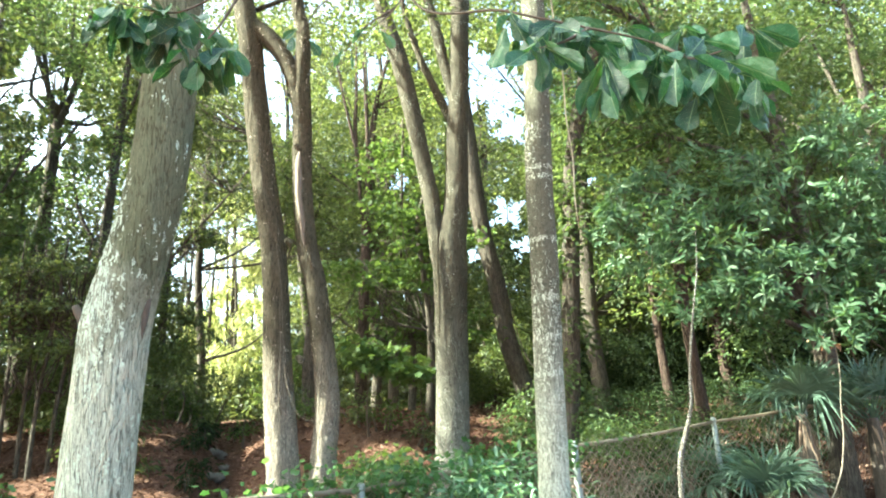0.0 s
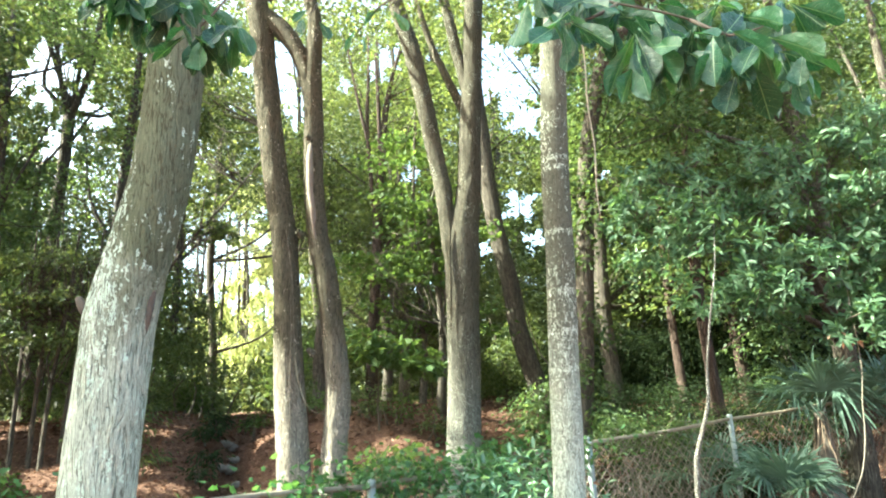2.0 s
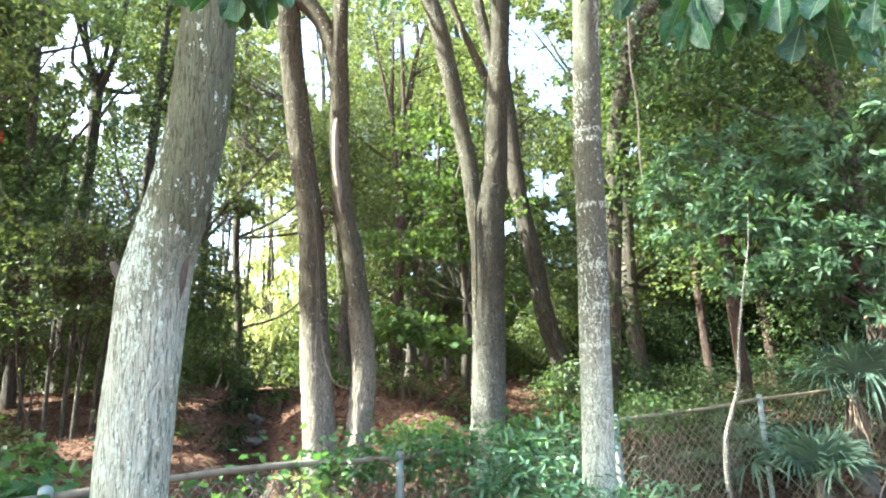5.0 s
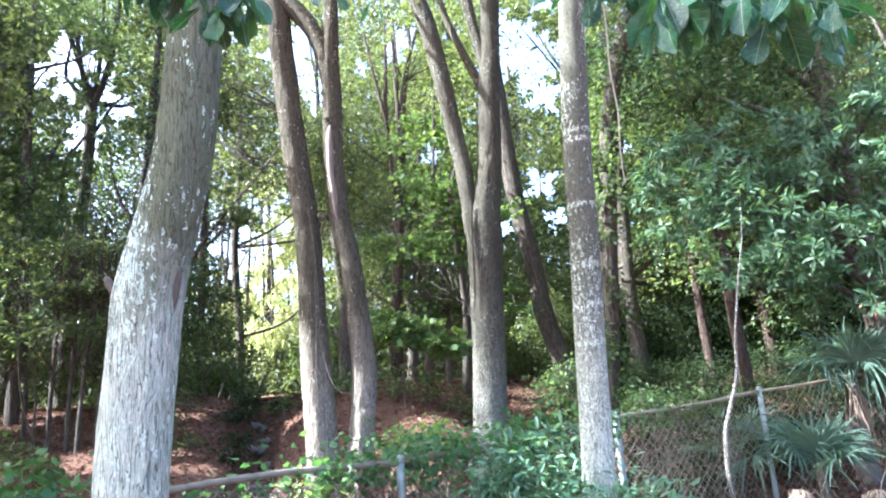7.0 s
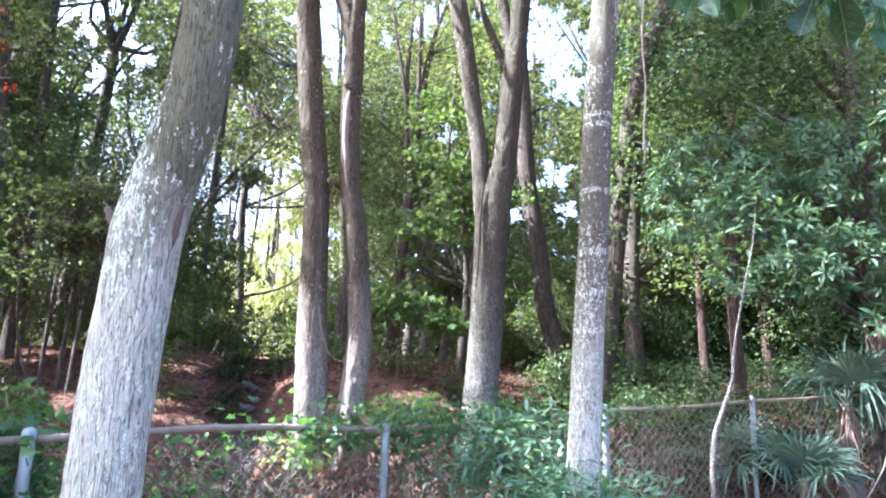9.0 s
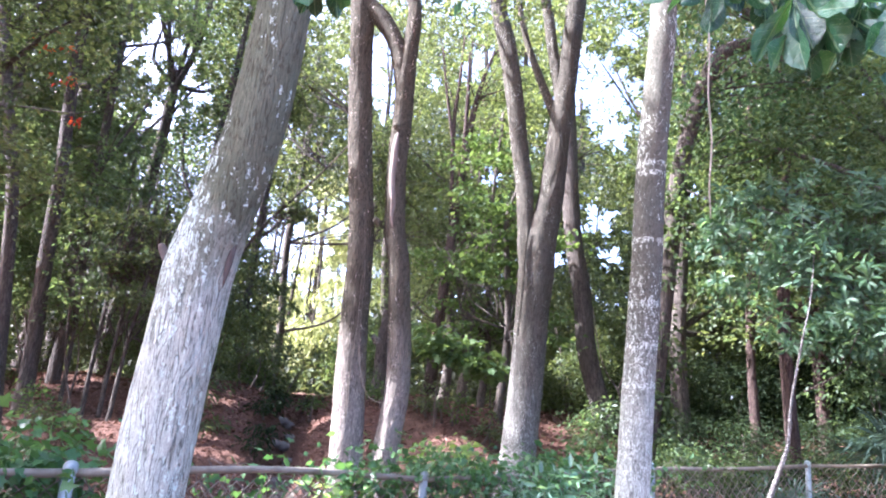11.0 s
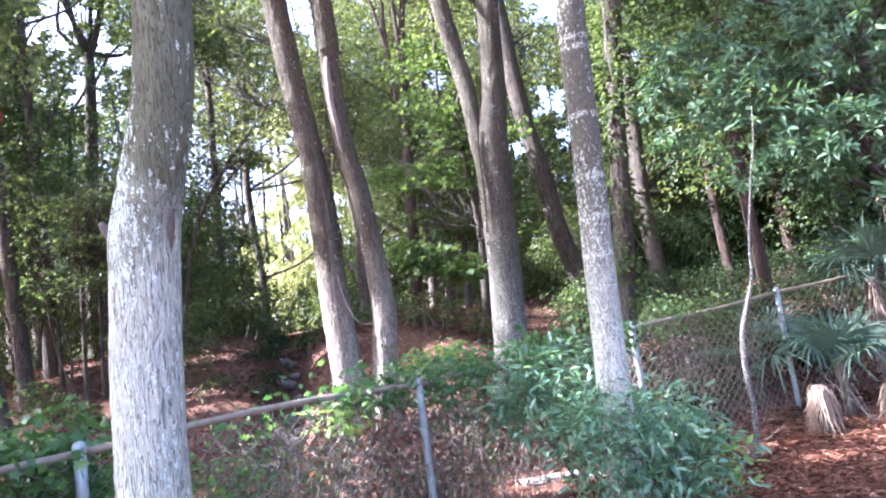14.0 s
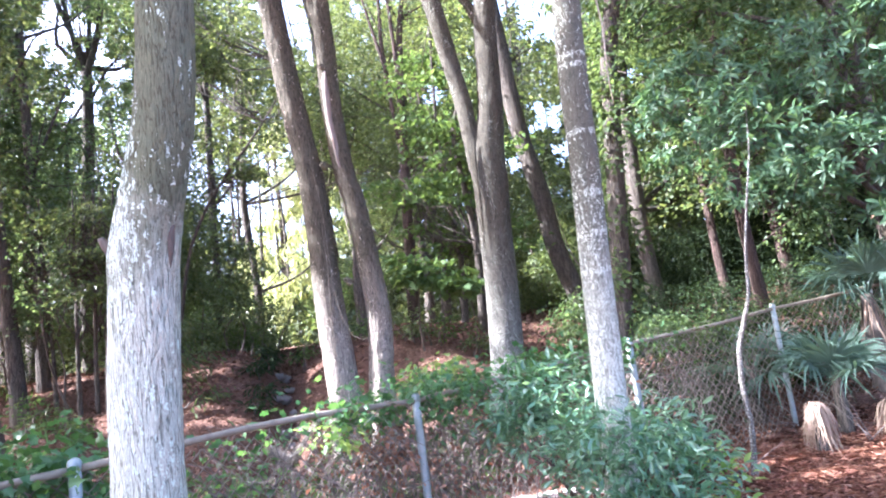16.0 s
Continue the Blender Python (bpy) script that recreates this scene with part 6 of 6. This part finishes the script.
def dead_branch(x, y, seed, label):
    """A bare fallen branch leaning up with a few forks."""
    rng = np.random.default_rng(seed)
    db = thing("dead_branch", (x, y, gz(x, y)), label, "branch", "dead branches by the fence")
    for k in range(4):
        d = unit(np.array([rng.normal() * 0.8, rng.normal() * 0.4, rng.uniform(0.25, 0.9)]))
        p = np.array([x + rng.normal() * 0.05, y, gz(x, y) + 0.01])
        ln = rng.uniform(0.3, 0.65)
        bend = rng.normal(size=3) * 0.05
        tip = p + d * ln + bend * 2
        tube_part("stick", [p, p + d * ln * 0.5 + bend, tip], [0.006, 0.004, 0.0015], M_TANGLE, db, sides=6, step=0.06, lumps=0.05)
        f = p + d * ln * 0.55 + bend
        tube_part("stick", [f, f + unit(d + rng.normal(size=3) * 0.6) * ln * 0.35], [0.0035, 0.0012], M_TANGLE, db, sides=5, step=0.06)


dead_branch(1.55, 6.75, 250, "dry grey branch leaning against the fence foot")
dead_branch(1.78, 6.85, 251, "dry grey branch lying by the pale sapling")
dead_branch(3.3, 7.45, 252, "dry fallen twigs on the pine straw between the stumps")


def gully_stone(x, y, r, seed):
    """A half-buried rounded rock."""
    st = thing("gully_stone", (x, y, gz(x, y)), "half-buried pale grey stone in the gully bed", "stone", "stones in the gully")
    bm = bmesh.new()
    bmesh.ops.create_icosphere(bm, subdivisions=3, radius=r)
    for v in bm.verts:
        k = noise.noise(v.co * (2.2 / r) + Vector((seed, 0, 0)))
        v.co = Vector((v.co.x * 1.25, v.co.y, v.co.z * 0.7)) * (1 + 0.28 * k)
    bm.transform(Matrix.Translation((x, y, gz(x, y) + r * 0.25)) @ Matrix.Rotation(seed * 1.7, 4, "Z"))
    part("rock", bm, M_STONE, st)


for k, (y, o, r) in enumerate([(10.1, 0.05, 0.10), (10.5, -0.12, 0.13), (10.95, 0.1, 0.09), (11.3, -0.03, 0.15), (11.8, 0.12, 0.11), (12.3, -0.1, 0.14), (12.8, 0.04, 0.12), (13.4, -0.05, 0.16), (12.05, -0.2, 0.1), (13.1, -0.18, 0.13)]):
    gully_stone(float(gully_x(y)) + o, y, r, k + 1.0)


def loose_board(x, y, ln, w, turn, label):
    """A pale plank lying on the ground, its ends a little split."""
    b = thing("loose_board", (x, y, gz(x, y)), label, "board", "boards behind the fence")
    bm = bmesh.new()
    bmesh.ops.create_cube(bm, size=1.0)
    bmesh.ops.subdivide_edges(bm, edges=bm.edges[:], cuts=3, use_grid_fill=True)
    r = random.Random(int(x * 100))
    for v in bm.verts:
        v.co = Vector((v.co.x * ln + r.uniform(-0.012, 0.012), v.co.y * w + r.uniform(-0.006, 0.006), v.co.z * 0.03 + 0.02 + 0.02 * v.co.x + r.uniform(-0.002, 0.002)))
    bm.transform(Matrix.Translation((x, y, gz(x, y))) @ Matrix.Rotation(turn, 4, "Z"))
    part("plank", bm, M_BOARD, b, smooth=False)


loose_board(0.02, 6.75, 0.62, 0.16, 0.12, "pale board lying in the sun behind the fence")
loose_board(0.58, 6.62, 0.34, 0.15, -0.2, "short pale board lying behind the fence corner")

# ---- the near branches with broad leaves ----


def broad_leaf_mesh(seed):
    """One obovate leaf along +x, about 1 long, with a midrib groove, wavy edge and curl."""
    rng = np.random.default_rng(seed)
    n, v, t = 12, [], []
    curl, twist, wave = rng.uniform(0.1, 0.35), rng.normal() * 0.25, rng.uniform(0.015, 0.04)
    for i in range(n + 1):
        u = i / n
        w = 0.27 * math.sin(math.pi * min(0.995, u ** 1.75)) ** 0.72 * (0.8 + 0.25 * u) + 0.008
        for s in (-1, -0.5, 0, 0.5, 1):
            z = 0.10 * abs(s) * w / 0.26 - curl * u * u * 0.5 + wave * math.sin(u * 11 + s * 2) * abs(s) + twist * s * w * u + (0.012 * math.cos(i * math.pi) * (1 - abs(s)) if 0 < abs(s) < 1 else 0)
            v.append((u, s * w, z))
    for i in range(n):
        for j in range(4):
            a = i * 5 + j
            t += [(a, a + 1, a + 6), (a, a + 6, a + 5)]
    blade = len(t)
    # midrib and side veins, standing a little proud on both faces

    def at(u, s):
        f = min(u, 0.999) * n
        i, f = int(f), f - int(f)
        g = (s + 1) * 2
        j = min(3, int(g))
        g -= j
        p = [np.array(v[i * 5 + j]), np.array(v[i * 5 + j + 1]), np.array(v[i * 5 + 5 + j]), np.array(v[i * 5 + 6 + j])]
        return (p[0] * (1 - g) + p[1] * g) * (1 - f) + (p[2] * (1 - g) + p[3] * g) * f

    lines = [([(k / 10, 0.0) for k in range(11)], 0.009)] + [([(u + 0.16 * q, sd * q * 0.85) for q in (0.0, 0.33, 0.66, 1.0)], 0.0035) for u in (0.3, 0.45, 0.6, 0.74) for sd in (-1, 1)]
    for pts, wd in lines:
        for lift in (0.006, -0.006):
            b = len(v)
            for k, (u, s) in enumerate(pts):
                p = at(u, s) + [0, 0, lift]
                g = wd * (1 - 0.7 * k / len(pts))
                side = np.array([0, 1, 0]) if wd > 0.005 else np.array([0.8, 0, 0])
                v += [tuple(p - side * g), tuple(p + side * g)]
            for k in range(len(pts) - 1):
                a = b + 2 * k
                t += [(a, a + 2, a + 1), (a + 1, a + 2, a + 3)]
    me = tri_mesh("leaf", v, t)
    me.polygons.foreach_set("use_smooth", [True] * len(me.polygons))
    me.materials.append(M_BROAD)
    me.materials.append(M_RIB)
    me.polygons.foreach_set("material_index", [0] * blade + [1] * (len(t) - blade))
    return me


LEAVES = [broad_leaf_mesh(s) for s in range(6)]


def leafy_branch(label, stems, whorls, seed):
    """A twig with broad leaves drooping in whorls. whorls: (x, y, z, leaves, mean length)."""
    rng = np.random.default_rng(seed)
    root = Vector(stems[0][0])
    br = thing("leafy_branch", root, label, "branch", "leafy twigs overhead")
    for pts in stems:
        tube_part("twig", pts, np.linspace(0.005, 0.002, len(pts)), M_TWIG, br, sides=7, step=0.04, lumps=0.04)
    for x, y, z, count, ln in whorls:
        for k in range(count):
            an = k * 2.4 + rng.random()
            dip = rng.uniform(0.45, 1.45)
            d = Vector((math.cos(an) * math.cos(dip), math.sin(an) * math.cos(dip), -math.sin(dip)))
            ob = new("leaf", LEAVES[rng.integers(len(LEAVES))])
            ob.parent = br
            l = ln * rng.uniform(0.65, 1.08)
            q = d.to_track_quat("X", "Z").to_matrix().to_4x4() @ Matrix.Rotation(rng.normal() * 0.8, 4, "X")
            o = Vector((x, y, z)) + d * 0.012 + Vector(rng.normal(size=3)) * 0.012
            ob.matrix_basis = Matrix.Translation(o - root) @ q @ Matrix.Diagonal((l, l * rng.uniform(0.68, 0.95), l, 1))
    return br


leafy_branch("leafy twig with broad glossy drooping leaves hanging close overhead",
             [[(0.05, 1.85, 3.98), (-0.072, 1.854, 3.06), (0.221, 1.513, 2.710), (0.428, 1.488, 2.624), (0.599, 1.488, 2.563), (0.819, 1.549, 2.478)], [(0.428, 1.488, 2.624), (0.355, 1.464, 2.575), (0.282, 1.427, 2.539)], [(0.599, 1.488, 2.563), (0.66, 1.427, 2.478), (0.721, 1.391, 2.474)]],
             [(0.221, 1.488, 2.685, 6, 0.134), (0.343, 1.488, 2.649, 8, 0.14), (0.428, 1.488, 2.612, 8, 0.146), (0.282, 1.427, 2.551, 6, 0.122), (0.44, 1.427, 2.502, 6, 0.152), (0.514, 1.488, 2.575, 9, 0.146), (0.599, 1.488, 2.551, 9, 0.152), (0.623, 1.391, 2.453, 6, 0.134),
              (0.709, 1.513, 2.575, 8, 0.146), (0.709, 1.391, 2.441, 5, 0.128), (0.782, 1.488, 2.478, 6, 0.128), (0.843, 1.549, 2.441, 5, 0.116), (0.55, 1.61, 2.697, 9, 0.146), (0.745, 1.635, 2.710, 8, 0.146), (0.379, 1.61, 2.746, 7, 0.146), (0.941, 1.671, 2.710, 7, 0.146), (0.46, 1.42, 2.455, 3, 0.135), (0.66, 1.40, 2.405, 3, 0.135), (0.80, 1.42, 2.415, 3, 0.125), (0.56, 1.44, 2.485, 4, 0.135)], 212)
leafy_branch("leafy twig with broad dark leaves hanging before the leaning oak",
             [[(-0.33, 2.15, 4.25), (-0.194, 1.854, 3.182), (-0.523, 1.549, 2.889), (-0.694, 1.488, 2.767), (-0.87, 1.488, 2.816)], [(-0.523, 1.549, 2.889), (-0.572, 1.488, 2.718), (-0.621, 1.464, 2.633)]],
             [(-0.87, 1.488, 2.816, 5, 0.122), (-0.841, 1.488, 2.779, 6, 0.134), (-0.767, 1.488, 2.755, 6, 0.122), (-0.621, 1.488, 2.657, 7, 0.134), (-0.548, 1.488, 2.645, 6, 0.122), (-0.645, 1.464, 2.608, 4, 0.104), (-0.719, 1.513, 2.816, 5, 0.134), (-0.65, 1.50, 2.75, 6, 0.13), (-0.57, 1.50, 2.68, 5, 0.13), (-0.80, 1.50, 2.83, 5, 0.13), (-0.86, 1.50, 2.77, 5, 0.13), (-0.70, 1.47, 2.70, 4, 0.12)], 201)
leafy_branch("small leafy twig with dark leaves hanging overhead", [[(-0.15, 1.95, 4.08), (-0.072, 2.342, 3.548), (-0.157, 2.281, 3.279), (-0.243, 2.22, 3.157)], [(-0.157, 2.281, 3.279), (-0.279, 2.22, 3.157), (-0.353, 2.22, 3.06)]], [(-0.243, 2.22, 3.157, 2, 0.104), (-0.353, 2.22, 3.072, 2, 0.104)], 202)
leafy_branch("small leafy twig with dark leaves hanging overhead", [[(-0.38, 2.25, 4.3), (-0.377, 2.342, 3.548), (-0.475, 2.281, 3.304), (-0.536, 2.22, 3.157)]], [(-0.536, 2.22, 3.157, 3, 0.104)], 203)
